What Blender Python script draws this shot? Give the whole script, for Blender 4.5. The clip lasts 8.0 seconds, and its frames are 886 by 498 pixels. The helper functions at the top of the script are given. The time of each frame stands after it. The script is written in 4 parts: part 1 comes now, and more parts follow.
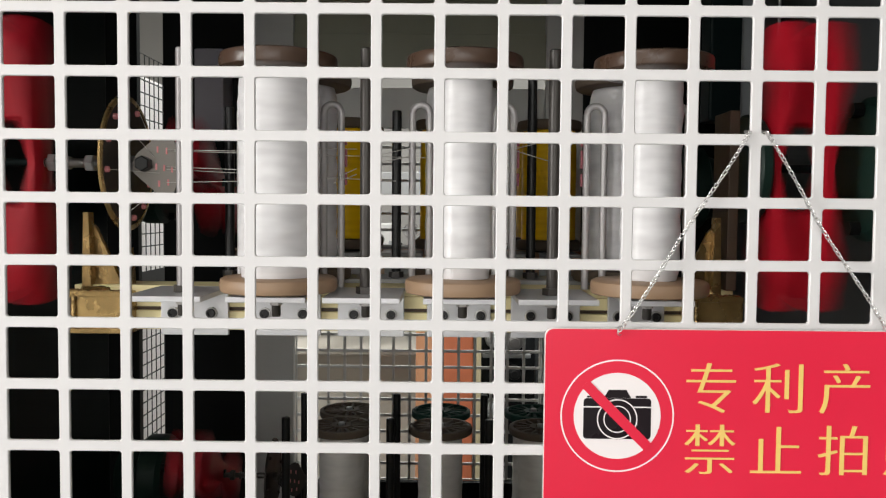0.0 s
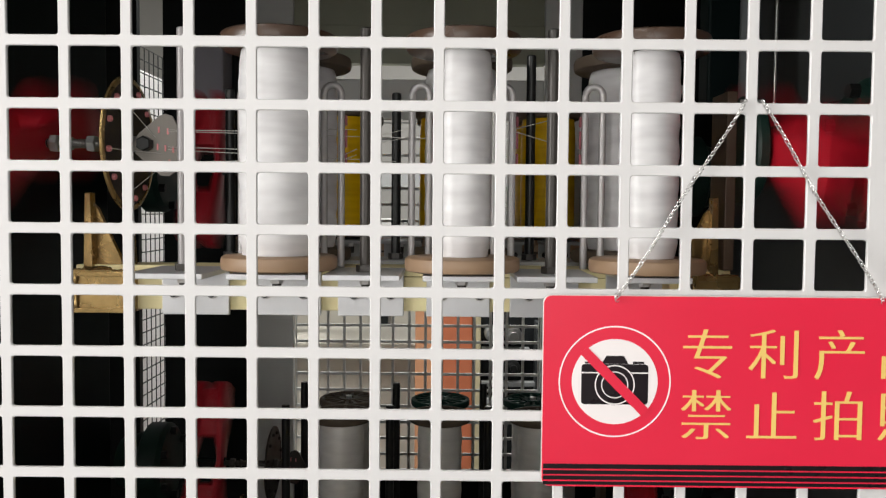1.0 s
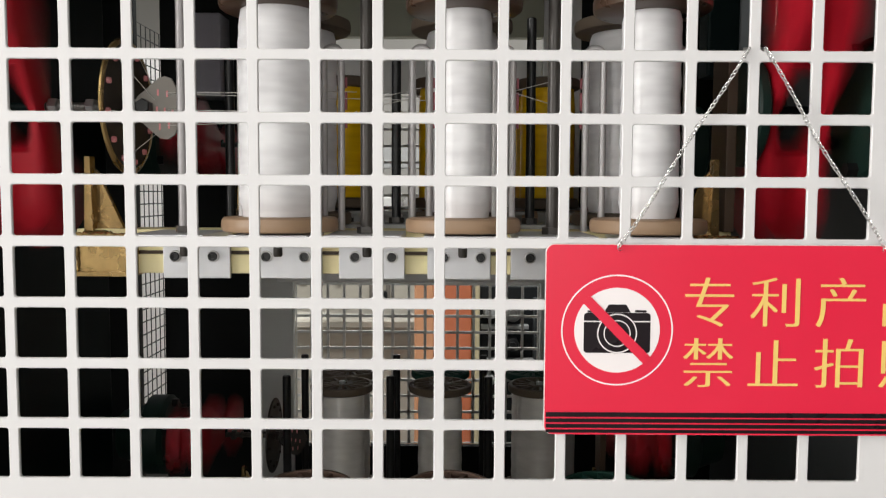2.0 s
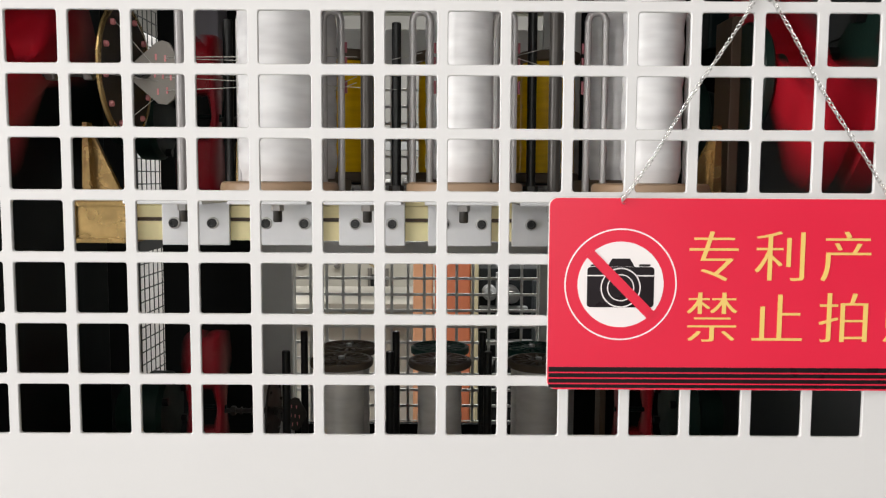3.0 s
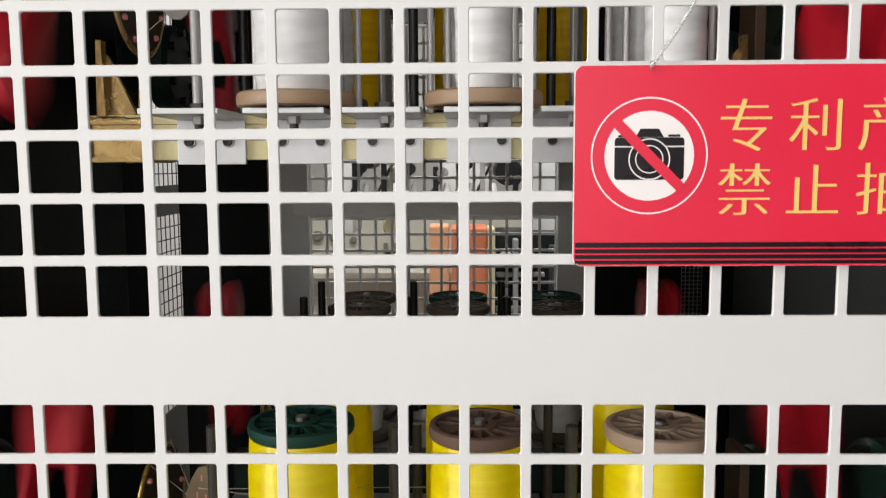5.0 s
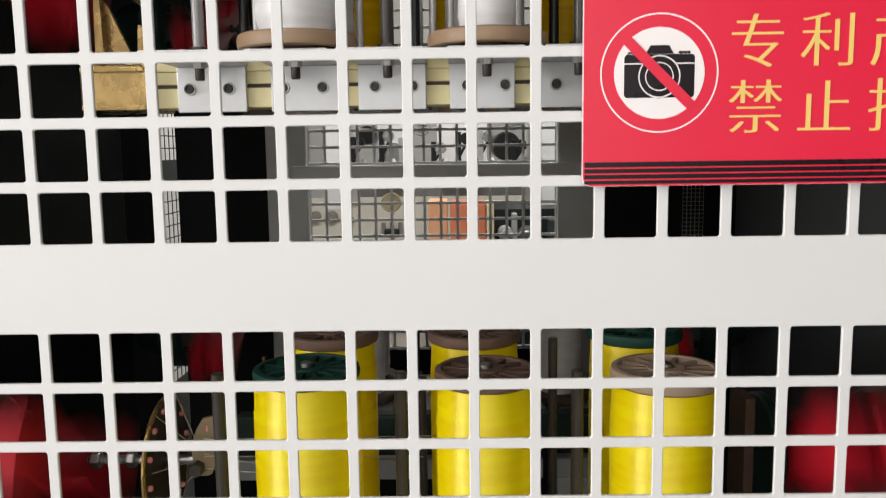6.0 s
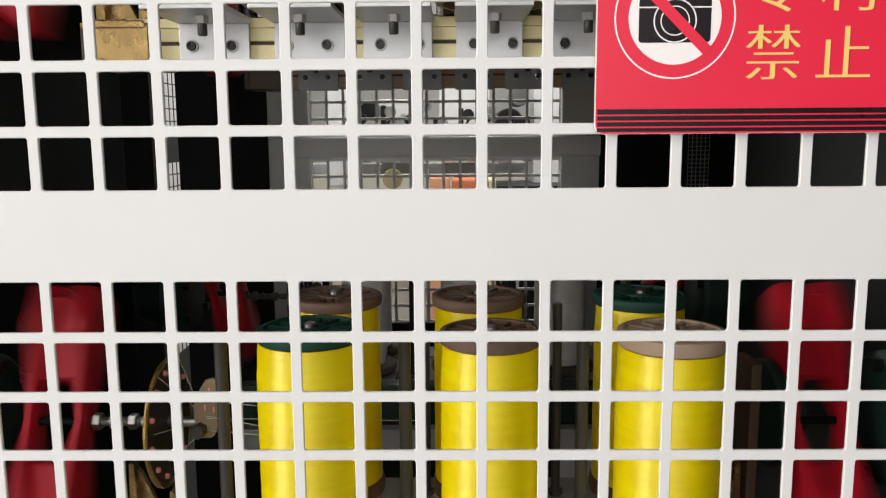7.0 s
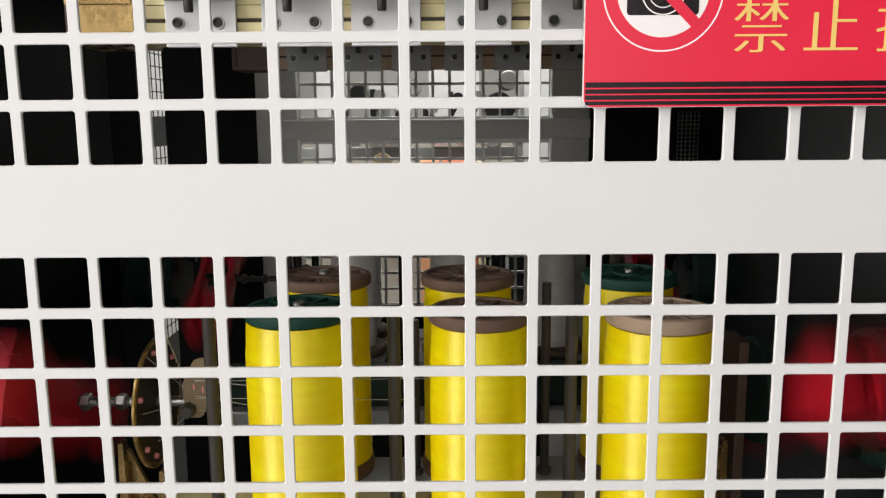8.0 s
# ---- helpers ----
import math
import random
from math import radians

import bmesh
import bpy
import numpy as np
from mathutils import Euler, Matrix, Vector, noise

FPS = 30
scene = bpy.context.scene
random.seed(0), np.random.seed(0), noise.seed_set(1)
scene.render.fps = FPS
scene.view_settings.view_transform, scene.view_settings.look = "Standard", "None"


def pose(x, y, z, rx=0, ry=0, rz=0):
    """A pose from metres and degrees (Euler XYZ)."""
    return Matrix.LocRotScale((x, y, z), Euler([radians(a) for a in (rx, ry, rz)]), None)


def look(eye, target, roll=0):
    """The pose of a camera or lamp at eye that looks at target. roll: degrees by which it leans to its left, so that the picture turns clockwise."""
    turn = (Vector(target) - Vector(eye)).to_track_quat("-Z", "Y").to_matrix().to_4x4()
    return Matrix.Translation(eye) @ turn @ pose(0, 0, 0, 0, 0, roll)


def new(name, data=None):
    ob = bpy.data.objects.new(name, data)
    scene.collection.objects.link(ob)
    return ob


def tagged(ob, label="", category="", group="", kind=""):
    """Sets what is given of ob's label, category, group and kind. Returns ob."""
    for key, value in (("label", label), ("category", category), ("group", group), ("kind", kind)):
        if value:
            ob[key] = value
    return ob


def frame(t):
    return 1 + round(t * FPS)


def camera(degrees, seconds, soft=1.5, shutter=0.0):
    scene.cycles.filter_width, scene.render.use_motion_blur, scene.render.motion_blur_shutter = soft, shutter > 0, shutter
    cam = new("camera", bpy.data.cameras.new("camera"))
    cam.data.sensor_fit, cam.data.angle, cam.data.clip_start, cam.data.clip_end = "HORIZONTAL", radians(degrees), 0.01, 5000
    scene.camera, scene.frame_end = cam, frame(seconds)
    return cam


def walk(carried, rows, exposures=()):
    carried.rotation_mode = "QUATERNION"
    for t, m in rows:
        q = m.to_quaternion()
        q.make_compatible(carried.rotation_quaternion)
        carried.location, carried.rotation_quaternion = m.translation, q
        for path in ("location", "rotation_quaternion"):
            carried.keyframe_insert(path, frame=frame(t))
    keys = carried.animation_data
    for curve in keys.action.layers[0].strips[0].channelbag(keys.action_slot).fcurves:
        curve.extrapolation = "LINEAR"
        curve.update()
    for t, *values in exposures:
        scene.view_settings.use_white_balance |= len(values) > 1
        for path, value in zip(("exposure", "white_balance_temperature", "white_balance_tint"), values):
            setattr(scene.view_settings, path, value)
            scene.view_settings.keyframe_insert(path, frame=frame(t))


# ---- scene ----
cam = camera(58.0, 8.0, soft=1.2, shutter=0.4)
PATH = [
    (0, (0.064, -0.381, 1.345), (0.055, 1.616, 1.25), 0.5),
    (0.5, (0.065, -0.387, 1.337), (0.062, 1.612, 1.259), 0.5),
    (1, (0.064, -0.386, 1.33), (0.057, 1.612, 1.2335), 0.5),
    (1.5, (0.062, -0.389, 1.3225), (0.061, 1.607, 1.2032), 0.4),
    (1.7, (0.062, -0.388, 1.319), (0.059, 1.607, 1.1941), 0.3),
    (2.8, (0.062, -0.386, 1.3015), (0.064, 1.606, 1.1282), 0.3),
    (3, (0.06, -0.385, 1.298), (0.063, 1.606, 1.1263), 0.3),
    (3.5, (0.058, -0.383, 1.2875), (0.058, 1.609, 1.1101), 0.1),
    (4, (0.057, -0.383, 1.276), (0.048, 1.607, 1.08), -0.0),
    (4.5, (0.055, -0.381, 1.2605), (0.034, 1.605, 1.0644), -0.0),
    (4.7, (0.058, -0.379, 1.2545), (0.02, 1.608, 1.0518), -0.2),
    (5.8, (0.05, -0.38, 1.2222), (0.031, 1.605, 0.9835), -0.8),
    (6, (0.051, -0.379, 1.2162), (0.023, 1.603, 0.9658), -0.8),
    (6.5, (0.05, -0.378, 1.2055), (0.022, 1.604, 0.9421), -0.8),
    (7, (0.047, -0.374, 1.2), (0.018, 1.604, 0.9045), -0.4),
    (7.5, (0.049, -0.375, 1.1955), (0.029, 1.6, 0.8831), -0.5),
    (8, (0.048, -0.374, 1.1945), (0.043, 1.598, 0.8641), -0.4),
]
walk(cam, [(t, look(eye, target, roll)) for t, eye, target, roll in PATH])

# ---- world and lights ----
world = bpy.data.worlds.new("world")
scene.world = world
world.use_nodes = True
world.node_tree.nodes["Background"].inputs[0].default_value = (0.9, 0.95, 1.0, 1)
world.node_tree.nodes["Background"].inputs[1].default_value = 0.005
scene.view_settings.exposure = 0.0


def assumed_ceiling_tube(x, y, z, sx, sy, watts):
    lamp = bpy.data.lights.new("assumed_ceiling_tube", "AREA")
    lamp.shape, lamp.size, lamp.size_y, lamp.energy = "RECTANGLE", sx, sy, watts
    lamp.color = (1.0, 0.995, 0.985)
    ob = new("assumed_ceiling_tube", lamp)
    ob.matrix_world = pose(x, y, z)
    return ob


# unseen ceiling lamps, added to light the room before and behind the machine
assumed_ceiling_tube(-1.1, -2.3, 2.95, 0.3, 2.4, 22)
assumed_ceiling_tube(1.1, -2.6, 2.95, 0.3, 2.4, 8)
assumed_ceiling_tube(-0.1, 1.5, 2.95, 2.4, 0.3, 75)
assumed_ceiling_tube(0.3, 4.6, 2.95, 2.4, 0.3, 45)
# daylight in unseen openings: left inferred from yarn highlights, south added for frontal light
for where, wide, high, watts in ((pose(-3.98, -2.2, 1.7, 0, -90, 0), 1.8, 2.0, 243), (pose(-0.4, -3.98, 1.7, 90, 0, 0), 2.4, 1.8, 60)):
    sky = bpy.data.lights.new("unseen_window_light", "AREA")
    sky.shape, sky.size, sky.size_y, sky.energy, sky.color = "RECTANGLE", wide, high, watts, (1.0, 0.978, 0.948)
    new("unseen_window_light", sky).matrix_world = where


# ---- materials ----
def material(name, color, rough=0.5, metal=0.0, vary=0.12, scale=40.0, bump=0.1, fine=400.0, coat=0.0, sheen=0.0, spec=0.5):
    """A painted, plastic or metal surface: blotches at one scale, grain at a finer one."""
    m = bpy.data.materials.new(name)
    m.use_nodes = True
    nt = m.node_tree
    b = nt.nodes["Principled BSDF"]
    b.inputs["Metallic"].default_value = metal
    b.inputs["Coat Weight"].default_value = coat
    b.inputs["Sheen Weight"].default_value = sheen
    b.inputs["Specular IOR Level"].default_value = spec
    co = nt.nodes.new("ShaderNodeTexCoord")
    n1, n2 = nt.nodes.new("ShaderNodeTexNoise"), nt.nodes.new("ShaderNodeTexNoise")
    n1.inputs["Scale"].default_value, n1.inputs["Detail"].default_value = scale, 4
    n2.inputs["Scale"].default_value, n2.inputs["Detail"].default_value = fine, 3
    for n in (n1, n2):
        nt.links.new(co.outputs["Object"], n.inputs["Vector"])
    mix = nt.nodes.new("ShaderNodeMix")
    mix.data_type = "RGBA"
    mix.inputs[6].default_value = (*[c * (1 - vary) for c in color], 1)
    mix.inputs[7].default_value = (*[min(1, c * (1 + vary)) for c in color], 1)
    nt.links.new(n1.outputs["Fac"], mix.inputs[0])
    nt.links.new(mix.outputs[2], b.inputs["Base Color"])
    mr = nt.nodes.new("ShaderNodeMapRange")
    mr.inputs[3].default_value, mr.inputs[4].default_value = max(0.03, rough - 0.12), min(1, rough + 0.12)
    nt.links.new(n1.outputs["Fac"], mr.inputs[0])
    nt.links.new(mr.outputs[0], b.inputs["Roughness"])
    bp = nt.nodes.new("ShaderNodeBump")
    bp.inputs["Strength"].default_value, bp.inputs["Distance"].default_value = bump, 0.0006
    nt.links.new(n2.outputs["Fac"], bp.inputs["Height"])
    nt.links.new(bp.outputs["Normal"], b.inputs["Normal"])
    return m


def yarn_material(name, dark, light, rough, wind=420.0, gloss=0.5, spread=(22, 22, 75), lumps=0.35, tint=(1, 1, 1), ior=1.5):
    """Wound yarn: fine turns round the bobbin, and soft broad bands."""
    m = bpy.data.materials.new(name)
    m.use_nodes = True
    nt = m.node_tree
    b = nt.nodes["Principled BSDF"]
    b.inputs["Roughness"].default_value = rough
    b.inputs["Anisotropic"].default_value, b.inputs["Anisotropic Rotation"].default_value = 0.95, 0.25
    tan = nt.nodes.new("ShaderNodeTangent")
    tan.direction_type, tan.axis = "RADIAL", "Z"
    nt.links.new(tan.outputs["Tangent"], b.inputs["Tangent"])
    b.inputs["Specular IOR Level"].default_value = gloss
    b.inputs["Specular Tint"].default_value = (*tint, 1)
    b.inputs["IOR"].default_value = ior
    co = nt.nodes.new("ShaderNodeTexCoord")
    mp = nt.nodes.new("ShaderNodeMapping")
    mp.inputs["Scale"].default_value = spread
    nt.links.new(co.outputs["Object"], mp.inputs["Vector"])
    band = nt.nodes.new("ShaderNodeTexNoise")
    band.inputs["Scale"].default_value, band.inputs["Detail"].default_value = 1.0, 2
    nt.links.new(mp.outputs["Vector"], band.inputs["Vector"])
    turns = nt.nodes.new("ShaderNodeTexWave")
    turns.bands_direction = "Z"
    turns.inputs["Scale"].default_value, turns.inputs["Distortion"].default_value = wind / 3, 1.2
    turns.inputs["Detail"].default_value = 2
    nt.links.new(co.outputs["Object"], turns.inputs["Vector"])
    mix = nt.nodes.new("ShaderNodeMix")
    mix.data_type = "RGBA"
    mix.inputs[6].default_value, mix.inputs[7].default_value = (*dark, 1), (*light, 1)
    mr = nt.nodes.new("ShaderNodeMapRange")
    mr.inputs[1].default_value, mr.inputs[2].default_value = 0.35, 0.65
    nt.links.new(band.outputs["Fac"], mr.inputs[0])
    nt.links.new(mr.outputs[0], mix.inputs[0])
    nt.links.new(mix.outputs[2], b.inputs["Base Color"])
    bp = nt.nodes.new("ShaderNodeBump")
    bp.inputs["Strength"].default_value, bp.inputs["Distance"].default_value = 0.07, 0.0003
    nt.links.new(turns.outputs["Fac"], bp.inputs["Height"])
    lump = nt.nodes.new("ShaderNodeBump")
    lump.inputs["Strength"].default_value, lump.inputs["Distance"].default_value = lumps, 0.0012
    nt.links.new(band.outputs["Fac"], lump.inputs["Height"])
    nt.links.new(lump.outputs["Normal"], bp.inputs["Normal"])
    nt.links.new(bp.outputs["Normal"], b.inputs["Normal"])
    return m


M_GUARD = material("white_powder_coat", (0.590, 0.578, 0.579), 0.45, vary=0.02, scale=9, bump=0.05, fine=900)
M_FARGUARD = material("grey_powder_coat", (0.66, 0.66, 0.63), 0.45, vary=0.05, scale=9, bump=0.05, fine=900)
M_STEELDARK = material("dark_grey_paint", (0.010, 0.011, 0.011), 0.55, vary=0.3, scale=6, spec=0.09)
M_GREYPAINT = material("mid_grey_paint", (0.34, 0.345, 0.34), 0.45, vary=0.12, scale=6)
M_OLIVE = material("olive_grey_paint", (0.31, 0.315, 0.23), 0.5, vary=0.12, scale=6)
M_SLATE = material("slate_grey_paint", (0.042, 0.046, 0.047), 0.45, vary=0.15, scale=6)
M_SLATELIGHT = material("lit_slate_paint", (0.20, 0.215, 0.225), 0.4, vary=0.15, scale=6)
M_CHARCOAL = material("charcoal_paint", (0.016, 0.018, 0.019), 0.45, vary=0.2, scale=6, spec=0.25)
M_TEAL = material("blackish_green_paint", (0.004, 0.009, 0.009), 0.4, vary=0.3, scale=8, spec=0.10)
M_RED = material("red_enamel", (0.52, 0.010, 0.025), 0.42, vary=0.3, scale=25, spec=0.4)
M_BRONZE = material("bronze_paint", (0.40, 0.27, 0.11), 0.27, metal=0.75, vary=0.6, scale=45, bump=0.6, fine=160)
M_BRONZEMID = material("olive_bronze", (0.32, 0.21, 0.085), 0.25, metal=0.75, vary=0.6, scale=60, bump=0.6, fine=160)
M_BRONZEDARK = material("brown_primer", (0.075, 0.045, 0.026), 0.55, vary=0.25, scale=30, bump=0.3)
# brown with shade put in: disc faces, flange hollows, rear shaft fittings
M_SHADEBROWN = material("shaded_brown", (0.022, 0.015, 0.010), 0.5, vary=0.3, scale=30, bump=0.2)
M_PLY = material("pale_laminated_wood", (0.93, 0.76, 0.43), 0.6, vary=0.22, scale=35, bump=0.25)
M_ALU = material("brushed_aluminium", (0.66, 0.66, 0.675), 0.40, metal=0.35, vary=0.10, scale=60, bump=0.12)
M_SATIN = material("satin_steel", (0.52, 0.50, 0.495), 0.42, metal=0.35, vary=0.12, scale=60, bump=0.12)
M_POSTGREY = material("grey_aluminium_tube", (0.30, 0.285, 0.285), 0.4, metal=0.3, vary=0.15, scale=60)
M_STEEL = material("turned_steel", (0.46, 0.45, 0.44), 0.34, metal=1.0, vary=0.15, scale=60)
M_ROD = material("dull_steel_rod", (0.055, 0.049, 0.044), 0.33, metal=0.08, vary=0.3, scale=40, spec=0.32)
M_BLACK = material("black_oxide", (0.018, 0.018, 0.018), 0.35, metal=0.4, vary=0.2, scale=80)
M_CHROME = material("chrome", (0.74, 0.73, 0.72), 0.28, metal=0.9, vary=0.05)
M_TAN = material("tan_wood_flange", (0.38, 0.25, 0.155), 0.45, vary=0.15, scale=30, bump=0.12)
# top flanges: brown wood, made darker still for shade from above
M_TANTOP = material("shaded_brown_wood_flange", (0.085, 0.05, 0.033), 0.3, vary=0.2, scale=30, bump=0.12)
M_BROWN = material("brown_plastic", (0.15, 0.093, 0.07), 0.6, vary=0.15, scale=30, spec=0.25)
M_DARKBROWN = material("dark_brown_plastic", (0.11, 0.083, 0.06), 0.6, vary=0.2, scale=30, spec=0.25)
M_BEIGE = material("beige_plastic", (0.40, 0.29, 0.21), 0.6, vary=0.12, scale=30, spec=0.25)
M_GREEN = material("green_plastic", (0.009, 0.048, 0.035), 0.6, vary=0.2, scale=30, spec=0.25)
M_CASTGREEN = material("green_casting", (0.006, 0.026, 0.019), 0.5, vary=0.3, scale=30, bump=0.3)
M_WHITE = yarn_material("white_yarn", (0.76, 0.745, 0.755), (0.96, 0.95, 0.96), 0.5, gloss=1.0, ior=1.7)
M_SILVER = yarn_material("grey_yarn", (0.78, 0.75, 0.72), (0.90, 0.87, 0.84), 0.38, gloss=1.0)
M_YELLOW = yarn_material("yellow_yarn", (0.95, 0.70, 0.001), (0.99, 0.81, 0.002), 0.52, gloss=1.0, spread=(9, 9, 120), lumps=0.9, tint=(1.0, 0.97, 0.45), ior=1.95)
M_AMBER = yarn_material("amber_yarn", (0.74, 0.42, 0.003), (0.86, 0.53, 0.004), 0.5, gloss=0.4, spread=(9, 9, 120), lumps=0.7)
M_PINK = material("pink_ceramic", (0.75, 0.27, 0.28), 0.2, vary=0.1, scale=90)
M_ROSE = material("rose_ceramic", (0.36, 0.11, 0.13), 0.35, vary=0.25, scale=90)
M_GUIDE = material("worn_guide_plate", (0.26, 0.235, 0.21), 0.5, metal=0.2, vary=0.2, scale=50, bump=0.2)
M_GUIDETAN = material("tan_guide_plate", (0.24, 0.175, 0.10), 0.55, vary=0.2, scale=50, bump=0.2)
M_SIGNRED = material("red_acrylic_print", (0.635, 0.014, 0.046), 0.36, vary=0.03, scale=20, bump=0.02, spec=0.35)
M_SIGNWHITE = material("white_print", (0.75, 0.70, 0.70), 0.35, vary=0.02, bump=0.0)
M_SIGNBLACK = material("black_print", (0.010, 0.006, 0.008), 0.3, vary=0.1, bump=0.0, spec=0.2)
M_SIGNYELLOW = material("yellow_print", (0.72, 0.50, 0.14), 0.4, vary=0.03, bump=0.0)
M_EDGE = material("acrylic_edge", (0.75, 0.70, 0.68), 0.3, vary=0.03)
M_THREAD = material("thread", (0.52, 0.50, 0.46), 0.5, vary=0.05)
M_LILAC = material("lilac_grey_paint", (0.42, 0.40, 0.45), 0.5, vary=0.08, scale=12)
M_PARTITION = material("beige_paint", (0.64, 0.60, 0.51), 0.7, vary=0.06, scale=3, fine=120)
M_WALL = material("painted_wall", (0.37, 0.36, 0.335), 0.8, vary=0.05, scale=3, fine=120)
M_FLOOR = material("grey_floor_paint", (0.30, 0.31, 0.31), 0.4, vary=0.12, scale=4, fine=120)
M_ORANGE = material("orange_paint", (0.78, 0.38, 0.20), 0.45, vary=0.08, scale=9)
M_REDORANGE = material("red_orange_paint", (0.66, 0.20, 0.095), 0.45, vary=0.1, scale=9)
M_CREAM = material("cream_card", (0.72, 0.62, 0.38), 0.6, vary=0.08, scale=9)
M_OFFWHITE = material("white_plastic", (0.78, 0.77, 0.75), 0.45, vary=0.05, scale=9)


# ---- mesh helpers ----
def part(name, bm, mat, parent=None, label="", smooth=False):
    me = bpy.data.meshes.new(name)
    bm.to_mesh(me)
    bm.free()
    me.materials.append(mat)
    if smooth:
        me.polygons.foreach_set("use_smooth", [True] * len(me.polygons))
        me.set_sharp_from_angle(angle=radians(38))
    ob = new(name, me)
    if parent:
        ob.parent = parent
    if label:
        tagged(ob, label)
    return ob


def box(bm, x0, x1, y0, y1, z0, z1, bevel=0.0):
    vs = [bm.verts.new((x, y, z)) for z in (z0, z1) for y in (y0, y1) for x in (x0, x1)]
    fs = [bm.faces.new([vs[i] for i in f]) for f in
          ((0, 2, 3, 1), (4, 5, 7, 6), (0, 1, 5, 4), (2, 6, 7, 3), (0, 4, 6, 2), (1, 3, 7, 5))]
    if bevel:
        edges = {e for f in fs for e in f.edges}
        bmesh.ops.bevel(bm, geom=list(edges), offset=bevel, segments=2, affect="EDGES", profile=0.6)
    return bm


def lathe(bm, profile, n=40, axis="Z", at=(0, 0, 0)):
    """Turns (radius, height) points about the axis; ends at radius 0 are closed."""
    rings = []
    for r, h in profile:
        ring = []
        for i in range(n if r > 1e-6 else 1):
            a = 2 * math.pi * i / n
            u, v = r * math.cos(a), r * math.sin(a)
            p = (u, v, h) if axis == "Z" else (h, u, v) if axis == "X" else (v, h, u)
            ring.append(bm.verts.new((p[0] + at[0], p[1] + at[1], p[2] + at[2])))
        rings.append(ring)
    for a, b in zip(rings, rings[1:]):
        for i in range(n):
            j = (i + 1) % n
            q = [a[i % len(a)], a[j % len(a)], b[j % len(b)], b[i % len(b)]]
            q = list(dict.fromkeys(q))
            if len(q) > 2:
                bm.faces.new(q)
    return bm


def rod(bm, p, q, r, n=12):
    """A round bar from p to q."""
    p, q = Vector(p), Vector(q)
    d = q - p
    m = Matrix.Translation(p) @ d.to_track_quat("Z", "Y").to_matrix().to_4x4()
    k = len(bm.verts)
    c = min(r * 0.2, 0.001)
    lathe(bm, [(0, 0), (r - c, 0), (r, c), (r, d.length - c), (r - c, d.length), (0, d.length)], n)
    bm.verts.ensure_lookup_table()
    for v in bm.verts[k:]:
        v.co = m @ v.co
    return bm


def tube(bm, pts, r, n=8, closed=False):
    """A round wire along a polyline."""
    pts = [Vector(p) for p in pts]
    rings = []
    up = Vector((0.13, 0.31, 0.94))
    for i, p in enumerate(pts):
        a = pts[i - 1] if i or closed else p
        b = pts[(i + 1) % len(pts)] if i + 1 < len(pts) or closed else p
        d = (b - a).normalized()
        s = d.cross(up)
        s = s.normalized() if s.length > 0.05 else d.cross(Vector((1, 0, 0))).normalized()
        t = d.cross(s)
        rings.append([bm.verts.new(p + r * (math.cos(2 * math.pi * k / n) * s + math.sin(2 * math.pi * k / n) * t)) for k in range(n)])
    pairs = list(zip(rings, rings[1:])) + ([(rings[-1], rings[0])] if closed else [])
    for a, b in pairs:
        for k in range(n):
            bm.faces.new((a[k], a[(k + 1) % n], b[(k + 1) % n], b[k]))
    if not closed:
        bm.faces.new(rings[0][::-1]), bm.faces.new(rings[-1])
    return bm


def slab(bm, outline, y0, y1):
    """An outline of (x, z) points, drawn out from y0 to y1."""
    a = [bm.verts.new((x, y0, z)) for x, z in outline]
    b = [bm.verts.new((x, y1, z)) for x, z in outline]
    bm.faces.new(a), bm.faces.new(b[::-1])
    for i in range(len(a)):
        j = (i + 1) % len(a)
        bm.faces.new((a[j], a[i], b[i], b[j]))
    bmesh.ops.recalc_face_normals(bm, faces=bm.faces)
    return bm


def rounded(x0, x1, z0, z1, r, n=4):
    pts = []
    for cx, cz, a0 in ((x1 - r, z1 - r, 0), (x0 + r, z1 - r, 90), (x0 + r, z0 + r, 180), (x1 - r, z0 + r, 270)):
        pts += [(cx + r * math.cos(radians(a0 + 90 * i / n)), cz + r * math.sin(radians(a0 + 90 * i / n))) for i in range(n + 1)]
    return pts


def circle(cx, cz, r, n=64):
    return [(cx + r * math.cos(2 * math.pi * i / n), cz + r * math.sin(2 * math.pi * i / n)) for i in range(n)]


def ring(bm, cx, cz, r0, r1, y0, y1, n=96):
    a = [[bm.verts.new((cx + r * math.cos(2 * math.pi * i / n), y, cz + r * math.sin(2 * math.pi * i / n))) for i in range(n)]
         for r, y in ((r0, y0), (r1, y0), (r1, y1), (r0, y1))]
    for p, q in zip(a, a[1:] + a[:1]):
        for i in range(n):
            j = (i + 1) % n
            bm.faces.new((p[i], p[j], q[j], q[i]))
    bmesh.ops.recalc_face_normals(bm, faces=bm.faces)
    return bm


def thing(name, label, category, group="", kind="", at=(0, 0, 0)):
    ob = new(name)
    ob.location = at
    ob.empty_display_size = 0.02
    return tagged(ob, label, category, group, kind)


